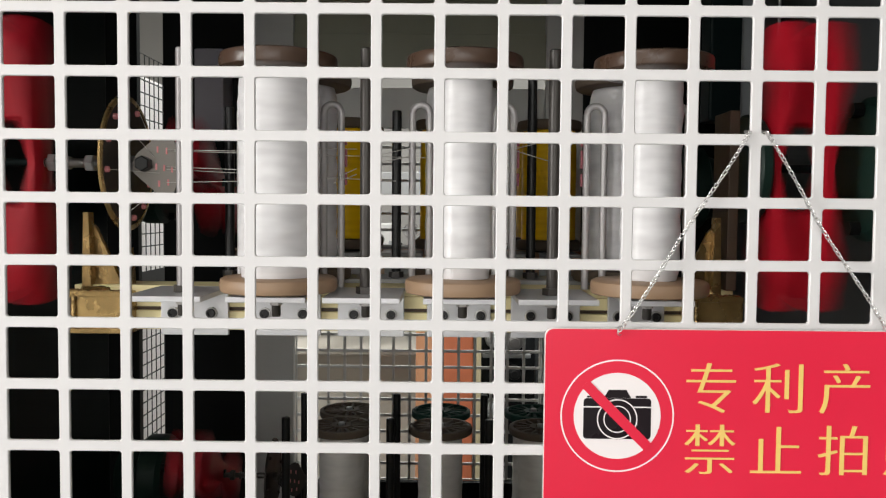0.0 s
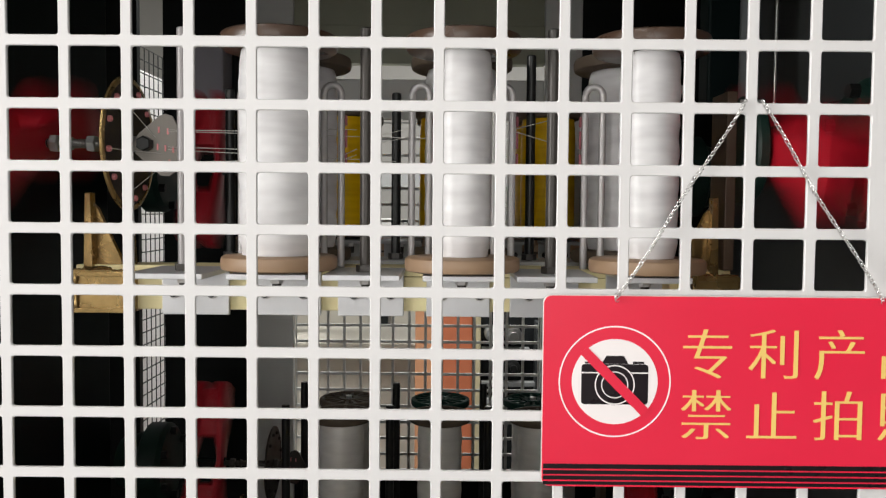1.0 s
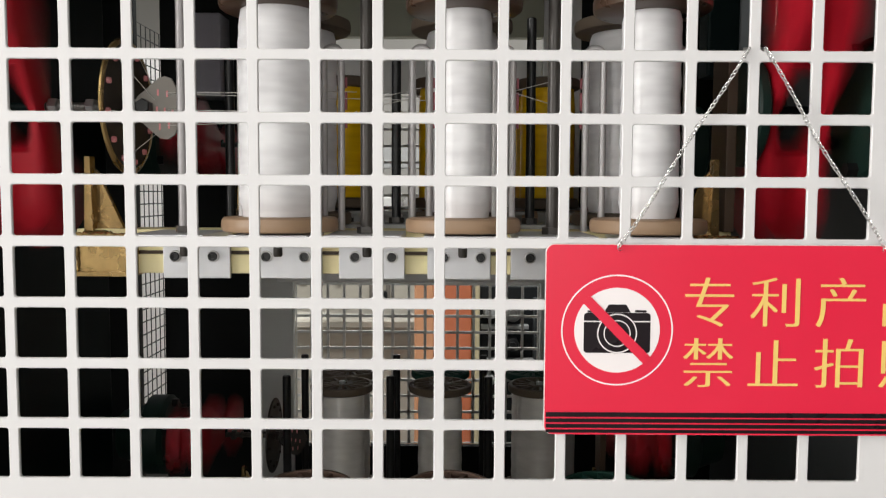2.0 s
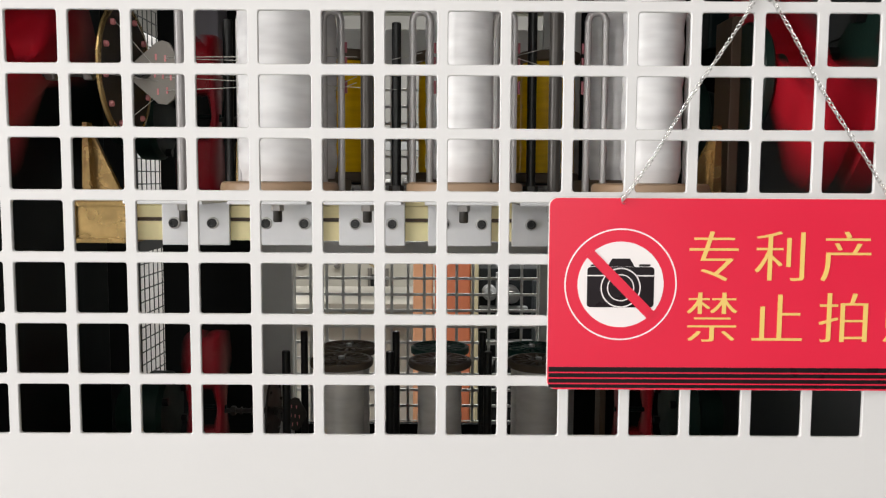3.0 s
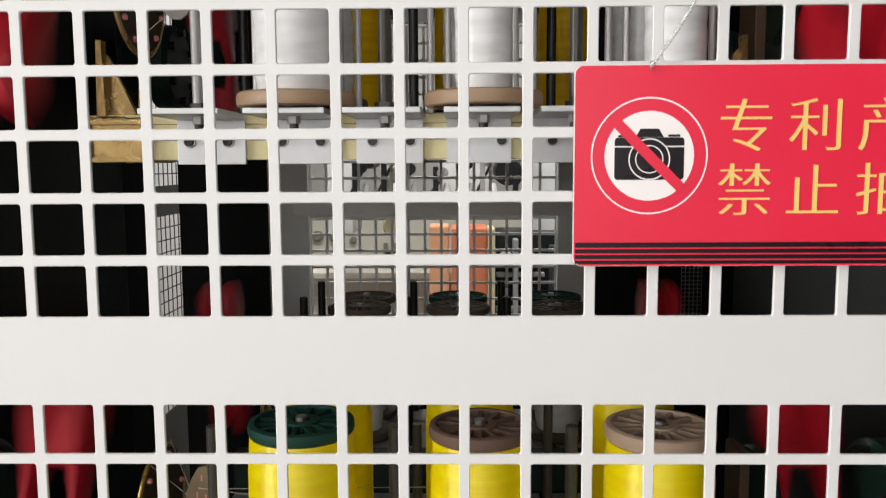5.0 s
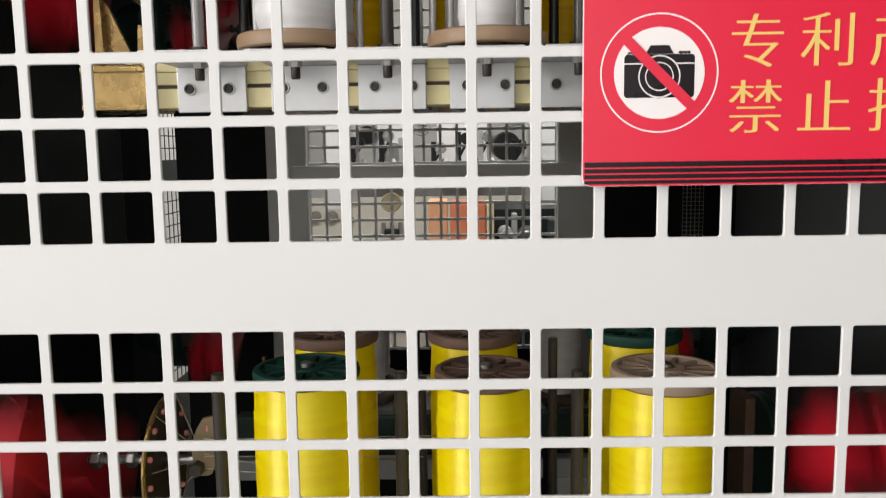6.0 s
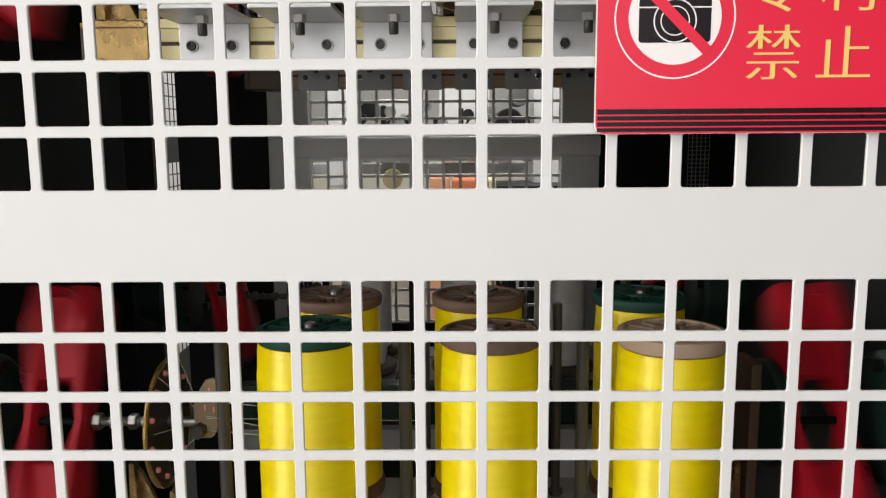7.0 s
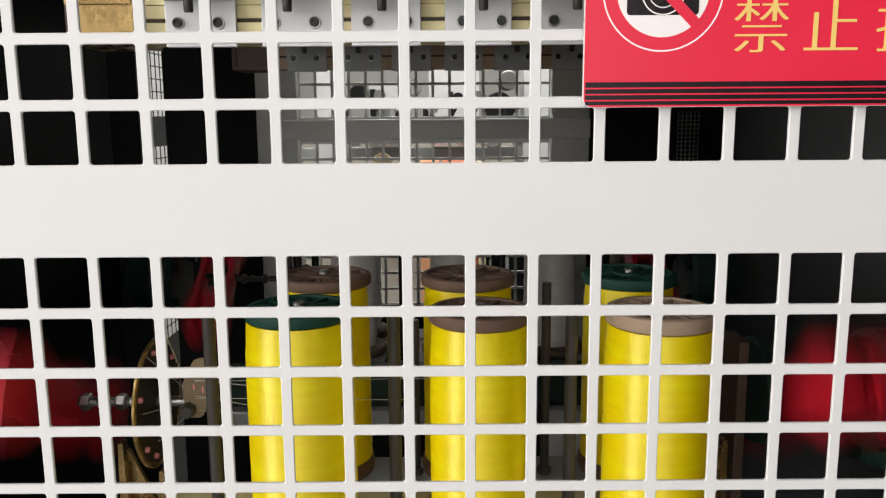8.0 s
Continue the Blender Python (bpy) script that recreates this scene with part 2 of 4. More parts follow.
# ---- perforated guards ----
def perforated(columns, holes, z_edges, thick, hole=0.0248, pitch=0.03, r=0.0013, n=3):
    """A sheet with square round-cornered holes. columns: x of the hole centres; holes: z of the rows; z_edges: plain bands."""
    bm = bmesh.new()
    h, e = hole / 2, pitch / 2
    bev = 0.0004

    def cell(cx, cz):
        inner, outer = [], []
        for qx, qz, a0 in ((1, 1, 0), (-1, 1, 90), (-1, -1, 180), (1, -1, 270)):
            for i in range(n + 1):
                a = radians(a0 + 90 * i / n)
                inner.append((cx + qx * (h - r) + r * math.cos(a), cz + qz * (h - r) + r * math.sin(a)))
                outer.append((cx + qx * e, cz + qz * e))
        k = len(inner)
        loops = []
        for y, grow in ((0, bev), (bev, 0), (thick - bev, 0), (thick, bev)):
            loops.append([bm.verts.new((cx + (x - cx) * (1 + grow / h), y, cz + (z - cz) * (1 + grow / h))) for x, z in inner])
        for y, loop, flip in ((0, loops[0], False), (thick, loops[3], True)):
            corner = {}
            for i in range(k):
                if outer[i] not in corner:
                    corner[outer[i]] = bm.verts.new((outer[i][0], y, outer[i][1]))
            for i in range(k):
                j = (i + 1) % k
                q = [corner[outer[i]], loop[i], loop[j]] + ([corner[outer[j]]] if outer[i] != outer[j] else [])
                bm.faces.new(q if flip else q[::-1])
        for a, b in zip(loops, loops[1:]):
            for i in range(k):
                j = (i + 1) % k
                bm.faces.new((a[i], a[j], b[j], b[i]))

    for cz in holes:
        for cx in columns:
            cell(cx, cz)
    bmesh.ops.remove_doubles(bm, verts=bm.verts, dist=1e-5)
    x0, x1 = columns[0] - e, columns[-1] + e
    for z0, z1 in z_edges:
        box(bm, x0, x1, 0, thick, z0, z1)
    return bm


COLUMNS = [0.03 * k + 0.015 for k in range(-22, 9)]
UPPER = [1.185 + 0.03 * k for k in range(0, 17)]
LOWER = [1.1163 - 0.03 * k for k in range(0, 14)]

guard = thing("guard_panel", "white powder-coated perforated steel safety guard with square holes", "guard panel")
part("upper_field", perforated(COLUMNS, UPPER, [(1.68, 1.78)], 0.002), M_GUARD, guard)
part("plain_band", perforated(COLUMNS, [], [(1.1313, 1.170)], 0.002), M_GUARD, guard, "plain unperforated band")
part("lower_field", perforated(COLUMNS, LOWER, [(0.62, 0.7113)], 0.002), M_GUARD, guard)
part("side_margin", box(bmesh.new(), 0.27002, 0.330, 0.0, 0.002, 0.62, 1.78), M_GUARD, guard, "plain unperforated margin")

# far guard of the same machine
far = thing("rear_guard_panel", "grey perforated steel safety guard closing the machine's rear", "guard panel", at=(0, 1.08, 0))
FARX = [-0.197 + 0.03 * k for k in range(15)]
part("upper_field", perforated(FARX, [1.205 + 0.03 * k for k in range(10)], [], 0.002, n=2), M_FARGUARD, far)
part("lower_field", perforated(FARX, [1.132 - 0.03 * k for k in range(10)], [(1.147, 1.19)], 0.002, n=2), M_FARGUARD, far)
bm = bmesh.new()
box(bm, -0.240, 0.306, -0.0305, -0.0205, 1.152, 1.188, 0.004)
part("cross_tube", bm, M_OFFWHITE, far)

# ---- machine housing ----
bm = bmesh.new()
box(bm, -0.448, -0.2855, 1.065, 1.08, 0.0, 1.9)
box(bm, 0.306, 0.9, 1.065, 1.08, 0.0, 1.9)
box(bm, -0.9, -0.495, 1.065, 1.08, 0.0, 1.9)
box(bm, -0.2115, 0.2375, 1.065, 1.079, 0.0, 0.8465)
tagged(part("wall_rear", bm, M_STEELDARK), "dark grey sheet-steel rear wall of the machine housing", "wall", kind="structure")
for k, b in enumerate(((-0.285, -0.2125, 1.06, 1.08, 0.0, 1.9), (0.2385, 0.3055, 1.06, 1.08, 0.0, 1.9), (-0.212, 0.238, 1.065, 1.08, 1.493, 1.565),
                       (-0.212, 0.238, 1.055, 1.08, 1.591, 1.6595))):
    bm = bmesh.new()
    box(bm, *b, 0.002)
    tagged(part("rear_frame", bm, M_OLIVE if k > 2 else M_FARGUARD), "mid-grey metal frame round the rear guard", "frame", kind="structure")
bm = bmesh.new()
box(bm, -0.2115, 0.2375, 1.065, 1.079, 1.66, 1.9)
tagged(part("wall_rear_upper", bm, M_OLIVE), "olive grey upper sheet of the rear wall", "wall", kind="structure")
bm = bmesh.new()
box(bm, -0.92, -0.9, 0.0, 1.08, 0.0, 1.9)
tagged(part("wall_west", bm, M_STEELDARK), "dark grey metal end wall of the machine", "wall", kind="structure")
bm = bmesh.new()
box(bm, 0.9, 0.92, 0.0, 1.08, 0.0, 1.9)
tagged(part("wall_east", bm, M_STEELDARK), "dark grey metal end wall of the machine", "wall", kind="structure")
bm = bmesh.new()
box(bm, -0.92, 0.92, 0.0, 1.08, 1.9, 1.93)
tagged(part("machine_roof", bm, M_STEELDARK), "dark grey metal roof of the machine housing", "ceiling", kind="structure")
for x0, x1 in ((-0.92, -0.6605), (0.3305, 0.92)):
    bm = bmesh.new()
    box(bm, x0, x1, 0.0, 0.02, 0.0, 1.9)
    tagged(part("front_sheet", bm, M_GUARD), "white painted steel front sheet of the machine", "wall", kind="structure")
for z0, z1 in ((0.0, 0.6195), (1.7805, 1.9)):
    bm = bmesh.new()
    box(bm, -0.6600, 0.3300, 0.0, 0.02, z0, z1)
    tagged(part("front_sheet", bm, M_GUARD), "white painted steel front sheet of the machine", "wall", kind="structure")

# ---- room ----
def room_box(name, label, mat, *b):
    bm = bmesh.new()
    box(bm, *b)
    return tagged(part(name, bm, mat), label, name.split("_")[0], kind="structure")


room_box("floor", "grey painted workshop floor", M_FLOOR, -4, 4, -4, 6, -0.1, 0)
room_box("ceiling", "off-white workshop ceiling", M_WALL, -4, 4, -4, 6, 3.0, 3.1)
room_box("wall_north", "off-white painted workshop wall", M_WALL, -4, 4, 6, 6.1, 0, 3)
# south and left walls leave openings for the unseen window lamps
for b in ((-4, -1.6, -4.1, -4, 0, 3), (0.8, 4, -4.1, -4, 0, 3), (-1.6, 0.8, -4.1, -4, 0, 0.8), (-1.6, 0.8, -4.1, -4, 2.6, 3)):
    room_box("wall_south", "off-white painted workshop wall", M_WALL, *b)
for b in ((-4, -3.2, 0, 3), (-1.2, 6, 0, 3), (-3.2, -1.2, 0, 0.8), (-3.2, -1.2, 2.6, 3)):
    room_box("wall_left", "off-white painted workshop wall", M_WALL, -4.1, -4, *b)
room_box("wall_right", "off-white painted workshop wall", M_WALL, 4, 4.1, -4, 6, 0, 3)


# ---- bobbins ----
def flange(bm, z0, z1, r, up=True):
    """A bobbin flange with a thick rounded rim; the outer face is hollow, with ribs."""
    t = z1 - z0
    a, b = (z0, z1) if up else (z1, z0)
    s = 1 if up else -1
    floor_h = b - s * t * 0.84
    lathe(bm, [(0, a), (r * 0.94, a), (r * 0.985, a + s * t * 0.12), (r, a + s * t * 0.35), (r, b - s * t * 0.3),
               (r * 0.985, b - s * t * 0.08), (r * 0.95, b), (r * 0.87, b), (r * 0.85, floor_h), (r * 0.36, floor_h),
               (r * 0.34, b), (r * 0.16, b), (r * 0.15, floor_h), (0, floor_h)], 48)
    bmesh.ops.recalc_face_normals(bm, faces=bm.faces)
    return bm


def bobbin(x, y, z, r, body, yarn, top, bottom, label, group, full=False, height=0.170, rim=0.013, riser=0.0):
    """A bobbin whose lower flange rests at z."""
    b = thing("bobbin", label, "bobbin", group, at=(x, y, z))
    part("bottom_flange", flange(bmesh.new(), 0, 0.0135 if full else 0.0106, r, False), bottom, b, smooth=True)
    tf = part("top_flange", flange(bmesh.new(), height - rim, height, r), top, b, smooth=True)
    if riser:
        bm = bmesh.new()
        lathe(bm, [(0, -riser), (r * 0.6, -riser), (r * 0.6, -0.0001), (0, -0.0001)], 28)
        part("spacer", bm, M_BLACK, b, smooth=True)
    # added disc whose dark colour stands for the shade between the ribs
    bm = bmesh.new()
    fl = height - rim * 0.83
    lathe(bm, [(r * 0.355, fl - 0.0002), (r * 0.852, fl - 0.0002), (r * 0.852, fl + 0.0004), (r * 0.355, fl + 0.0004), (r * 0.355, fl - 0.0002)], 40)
    part("hollow", bm, M_SHADEBROWN, tf, "disc with the shade between the ribs put into its colour")
    rib = bpy.data.meshes.new("rib")
    bm = box(bmesh.new(), r * 0.345, r * 0.86, -0.0017, 0.0017, height - rim * 0.85, height - 0.0012)
    bm.to_mesh(rib)
    bm.free()
    rib.materials.append(top)
    for i in range(14):
        o = new("rib", rib)
        o.parent = tf
        o.matrix_basis = pose(0, 0, 0, 0, 0, 360 / 14 * i + 11)
    bm = bmesh.new()
    rnd = random.Random(int((x + 2) * 1000) + int(y * 7000))
    steps = 26
    foot = 0.0137 if full else 0.0108
    prof = [(0.012, foot)]
    for i in range(steps + 1):
        u = i / steps
        h = foot + u * (height - rim - foot - 0.0002)
        edge = min(1.0, min(u, 1 - u) * 14)
        rr = body * (0.93 + 0.07 * edge) + 0.0004 * math.sin(u * 43 + x * 50) + rnd.uniform(-0.0002, 0.0002)
        if full:
            rr = body * (0.955 + 0.045 * min(1, (1 - u) * 5 + 0.1)) + rnd.uniform(-0.0002, 0.0002)
        prof.append((rr, h))
    prof.append((0.012, height - rim - 0.0002))
    part("yarn", lathe(bm, prof, 56), yarn, b, smooth=True)
    bm = bmesh.new()
    rod(bm, (0, 0, height - rim * 0.5), (0, 0, height + 0.003), 0.0045, 16)
    part("spindle_tip", bm, M_STEEL, b, smooth=True)
    return b


TIER = 0.410
BX = (-0.058, 0.076, 0.2115)
for i, x in enumerate(BX):
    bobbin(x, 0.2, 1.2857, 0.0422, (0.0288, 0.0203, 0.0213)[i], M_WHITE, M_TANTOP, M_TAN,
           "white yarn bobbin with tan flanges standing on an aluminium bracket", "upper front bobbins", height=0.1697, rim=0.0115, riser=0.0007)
    bobbin(x, 0.285, 1.2879, 0.042, 0.030, M_WHITE, M_DARKBROWN, M_DARKBROWN,
           "white yarn bobbin with dark brown flanges behind the beam", "upper front bobbins", height=0.168, rim=0.0105)
    bobbin(x - (0.0, 0.003, 0.0075)[i], 0.189, 1.2879 - TIER, (0.0388, 0.0375, 0.0398)[i], (0.0392, 0.0366, 0.0396)[i], M_YELLOW, (M_GREEN, M_BROWN, M_BEIGE)[i], (M_GREEN, M_BROWN, M_BEIGE)[i],
           "full yellow yarn bobbin with a %s spoked flange" % ("green", "brown", "beige")[i], "lower front bobbins", True, (0.1818, 0.1793, 0.1785)[i], (0.009, 0.0098, 0.0115)[i], 0.0029)
    bobbin(x + (0.004, -0.009, -0.009)[i], 0.285, 1.2999 - TIER, 0.0395, 0.0375, M_YELLOW, (M_BROWN, M_BROWN, M_GREEN)[i], M_BROWN,
           "full yellow yarn bobbin with a %s spoked flange behind the beam" % ("brown", "brown", "green")[i], "lower front bobbins", True, 0.174, 0.0095, 0.012)
    for y, top in ((0.69, M_DARKBROWN), (0.775, M_GREEN if i else M_DARKBROWN)):
        bobbin(x - 0.012, y, 1.2944, 0.0425, 0.036, M_AMBER, M_DARKBROWN, M_DARKBROWN,
               "amber yarn bobbin with dark flanges in the rear", "upper rear bobbins", True, riser=0.0029 if y < 0.7 else 0.0)
        bobbin(x - 0.018, y, 0.875, 0.043, 0.0300, M_SILVER, top, M_DARKBROWN,
               "pale grey yarn bobbin with a %s spoked flange" % ("green" if top is M_GREEN else "dark brown"), "lower rear bobbins", False, 0.180, 0.0105, 0.0029 if y < 0.7 else 0.0)


# ---- cradles ----
def bracket(x0, x1, y, z, bolts, group, hanger, mat):
    """An aluminium angle: an upright leg bolted to the beam, and a shelf towards the front."""
    b = thing("angle_bracket", "%s angle bracket bolted to the wooden beam" % ("aluminium" if mat is M_ALU else "grey metal"), "bracket", group, at=(0, y, z))
    bm = bmesh.new()
    box(bm, x0, x1, -0.004, 0.0, -0.0035, 0.0306, 0.0006)
    part("upright_leg", bm, mat, b)
    bm = bmesh.new()
    box(bm, x0 - 0.001, x1 + 0.001, -0.078, 0.0, 0.0308, 0.0348, 0.0006)
    part("shelf", bm, mat, b)
    for x in bolts:
        bm = bmesh.new()
        lathe(bm, [(0, -0.0042), (0.0047, -0.0042), (0.0047, -0.0052), (0.0043, -0.0056), (0, -0.006)], 24, "Y", (x, 0, 0.014))
        part("washer", bm, M_STEEL, b, smooth=True)
        bm = bmesh.new()
        lathe(bm, [(0, -0.0062), (0.0036, -0.0062), (0.0036, -0.0080), (0.0032, -0.0086), (0.0021, -0.0086), (0.0019, -0.0066), (0, -0.0066)], 24, "Y", (x, 0, 0.014))
        part("socket_bolt", bm, M_BLACK, b, smooth=True)
    bm = bmesh.new()
    lathe(bm, [(0, 0.017), (0.0028, 0.017), (0.0034, 0.018), (0.0034, 0.0256), (0, 0.0256)], 14, "Z", (hanger, -0.043, 0))
    part("stud", bm, M_ROD, b, smooth=True)
    bm = bmesh.new()
    lathe(bm, [(0, 0.0254), (0.0044, 0.0254), (0.0047, 0.026), (0.0047, 0.0307), (0, 0.0307)], 6, "Z", (hanger, -0.043, 0))
    part("stud_nut", bm, M_SATIN, b)
    return b


BRACKETS = ((-0.160, -0.107, (-0.150, -0.120), -0.130), (-0.088, -0.0345, (-0.078, -0.048), -0.061),
            (-0.021, 0.031, (-0.008, 0.021), 0.005), (0.049, 0.099, (0.062, 0.091), 0.076),
            (0.115, 0.169, (0.130, 0.159), 0.1415), (0.191, 0.235, (0.199, 0.228), 0.2115))


def cradle(y, z, wood, iron):
    """The beam that carries two rows of bobbins between the end plates."""
    c = thing("bobbin_beam", "laminated pale wooden beam between bronze-painted end plates", "beam", "bobbin beams", at=(0, y, z))
    bm = bmesh.new()
    box(bm, -0.230, 0.290, 0.0, 0.036, 0.0, 0.0150, 0.0008)
    part("lower_plank", bm, wood, c)
    bm = bmesh.new()
    box(bm, -0.230, 0.290, 0.0008, 0.036, 0.0180, 0.0275, 0.0008)
    part("middle_plank", bm, wood, c)
    bm = bmesh.new()
    box(bm, -0.230, 0.290, 0.004, 0.034, 0.0151, 0.0179)
    part("spacer", bm, M_BRONZEDARK, c)
    bm = bmesh.new()
    box(bm, -0.230, 0.290, 0.0002, 0.036, 0.0278, 0.0350, 0.0008)
    part("upper_plank", bm, wood, c)
    bm = bmesh.new()
    box(bm, -0.105, 0.258, 0.0362, 0.088, 0.0344, 0.0383, 0.0006)
    part("rear_shelf", bm, M_GREYPAINT, c)
    for x0, x1, s in ((-0.231, -0.181, 1), (0.250, 0.294, -1)):
        bm = bmesh.new()
        box(bm, x0, x1, -0.012, 0.05, -0.002, 0.031, 0.002)
        block_part = part("end_block", bm, iron, c)
        for za, zb in ((-0.002, 0.0025), (0.0265, 0.031)):
            bm = bmesh.new()
            box(bm, x0 + 0.001, x1 - 0.001, -0.0148, -0.0122, za + 0.0004, zb - 0.0004, 0.0006)
            part("edge_strip", bm, iron, block_part)
        bm = bmesh.new()
        box(bm, x0 + 0.001, x0 + 0.006, -0.0148, -0.0122, 0.0026, 0.0264, 0.0006)
        part("edge_strip", bm, M_BRONZEDARK, block_part)
        if s < 0:
            bm = bmesh.new()
            box(bm, x1 - 0.012, x1 - 0.004, -0.006, 0.03, 0.0352, 0.175, 0.001)
            part("end_plate", bm, M_BRONZEDARK, c)
        xg = x0 + 0.012 if s > 0 else x1 - 0.019
        bm = bmesh.new()
        slab(bm, [(xg, 0.0312), (xg + s * 0.026, 0.0312), (xg + s * 0.004, 0.080), (xg, 0.084)], 0.006, 0.011)
        part("gusset_web", bm, M_BRONZEMID, c)
        bm = bmesh.new()
        slab(bm, [(xg - 0.003, 0.0312), (xg + 0.004, 0.0312), (xg + 0.0025, 0.092), (xg - 0.0015, 0.092)], -0.004, 0.0055)
        part("gusset_rib", bm, M_BRONZEMID, c)
        seams = [((x0 + 0.004, -0.0128, 0.0312), (x1 - 0.003, -0.0128, 0.0312)), ((x0 + 0.0065, -0.0138, 0.002), (x0 + 0.0065, -0.0138, 0.029)),
                 ((xg - 0.003, -0.005, 0.0325), (xg + s * 0.024, 0.004, 0.0325))]
        for k, (a, b) in enumerate(seams):
            rnd = random.Random(int(y * 900) + k * 7 + (s > 0))
            a, b = Vector(a), Vector(b)
            n = max(6, int((b - a).length / 0.0016))
            bm = bmesh.new()
            tube(bm, [a.lerp(b, i / n) + Vector((rnd.uniform(-1, 1), rnd.uniform(-0.4, 0.4), rnd.uniform(-1, 1))) * 0.0006 for i in range(n + 1)], 0.0017, 7)
            part("weld_bead", bm, iron, block_part, "lumpy weld seam", smooth=True)
        if s > 0:
            bm = bmesh.new()
            slab(bm, [(xg + 0.026, 0.0312), (xg + 0.033, 0.0312), (xg + 0.031, 0.064), (xg + 0.028, 0.064)], 0.004, 0.014)
            part("gusset_rib", bm, M_BRONZEMID, c)
    return c


def post(x, y, z0, z1, r, mat, label):
    p = thing("guide_post", label, "post", "guide posts", at=(x, y, z0))
    bm = bmesh.new()
    rod(bm, (0, 0, 0), (0, 0, z1 - z0), r, 20)
    part("post_bar", bm, mat, p, smooth=True)
    bm = bmesh.new()
    lathe(bm, [(0, 0), (r * 1.6, 0), (r * 1.6, 0.005), (0, 0.005)], 6)
    part("foot_nut", bm, M_ROD, p)


def wire_bow(x, y, z, w, h, r, sleeve=0):
    """An inverted-U thread guide of bright bar beside a bobbin."""
    g = thing("wire_guide", "bright steel inverted-U wire guide beside a bobbin", "wire guide", "wire guides", at=(x, y, z))
    pts = [(-w / 2, 0, 0)] + [(-w / 2 * math.cos(a), 0, h - w / 2 + w / 2 * math.sin(a)) for a in [math.pi * i / 10 for i in range(11)]] + [(w / 2, 0, 0)]
    part("bow", tube(bmesh.new(), pts, r, 10), M_SATIN, g, smooth=True)
    for low, high in ((0.080, 0.090), (0.094, 0.108), (0.111, 0.119)) if sleeve else ():
        bm = bmesh.new()
        rod(bm, (sleeve * (w / 2 + r + 0.0010), 0, low), (sleeve * (w / 2 + r + 0.0010), 0, high), 0.0010, 8)
        part("thread_sleeve", bm, M_ROSE, g, "dull rose ceramic sleeve", smooth=True)


RISE = (0.0065, -0.003)
for tier, z in enumerate((1.2495, 1.2495 - TIER)):
    cradle(0.247, z, M_PLY, M_BRONZE)
    # rear beam like the front one, shade put into darker wood and bronze
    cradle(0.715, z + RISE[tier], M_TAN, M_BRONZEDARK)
    for x0, x1, bolts, hx in BRACKETS:
        bracket(x0, x1, 0.2467, z, bolts, "front brackets", hx, M_ALU)
        # rear brackets are aluminium too; the grey holds their shade
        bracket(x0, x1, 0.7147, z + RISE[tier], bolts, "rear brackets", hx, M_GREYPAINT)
    for x in ((-0.1275, 0.0095, 0.1415) if tier else (0.0055, 0.1415)):
        post(x, 0.2, z + 0.0349, z + 0.212, 0.0047, M_ROD, "dull steel guide post standing on an aluminium bracket")
    if tier == 0:
        post(-0.1285, 0.2, z + 0.0349, z + 0.2115, 0.0042, M_POSTGREY, "bright aluminium guide post standing on a bracket")
    for x, top in ((0.1355, 0.2125), (0.021, 0.180), (-0.121, 0.182)):
        post(x, 0.30, z + 0.0386, z + top, 0.004, M_ROD if tier else M_BLACK, "%s steel guide post behind the beam" % ("dull" if tier else "black"))
    for i, x in enumerate(BX):
        for s in (1, -1) if tier == 0 else ():
            wire_bow(x + s * 0.0325, 0.244, z + 0.0352, 0.0135, 0.1424, 0.0028, {(0, 1): 1, (1, -1): 1, (1, 1): 1, (2, -1): -1}.get((i, s), 0))
    for x in (-0.126, 0.012, 0.142) if tier else ():
        for y in (0.66, 0.80):
            post(x - 0.02, y, z + RISE[tier] + (0.0349 if y < 0.7 else 0.0384), z + 0.232, 0.0055, M_BLACK, "black steel guide post in the rear cradle")


tie = thing("tie_rail", "dark green cast rail with a grey ledge across the lower tier", "rail", at=(0.03, 0.60, 0.80))
bm = bmesh.new()
box(bm, -0.26, 0.27, 0.0, 0.025, 0.031, 0.080, 0.003)
part("casting", bm, M_CASTGREEN, tie)
for x0, x1 in ((-0.26, -0.13), (-0.115, 0.0), (0.015, 0.13), (0.145, 0.27)):
    bm = bmesh.new()
    box(bm, x0, x1, -0.012, 0.025, 0.0, 0.0265, 0.002)
    part("ledge_block", bm, M_GREYPAINT, tie, "pale grey painted ledge block")
bm = bmesh.new()
box(bm, -0.258, 0.268, 0.004, 0.022, 0.0266, 0.0309)
part("gap_strip", bm, M_BLACK, tie)

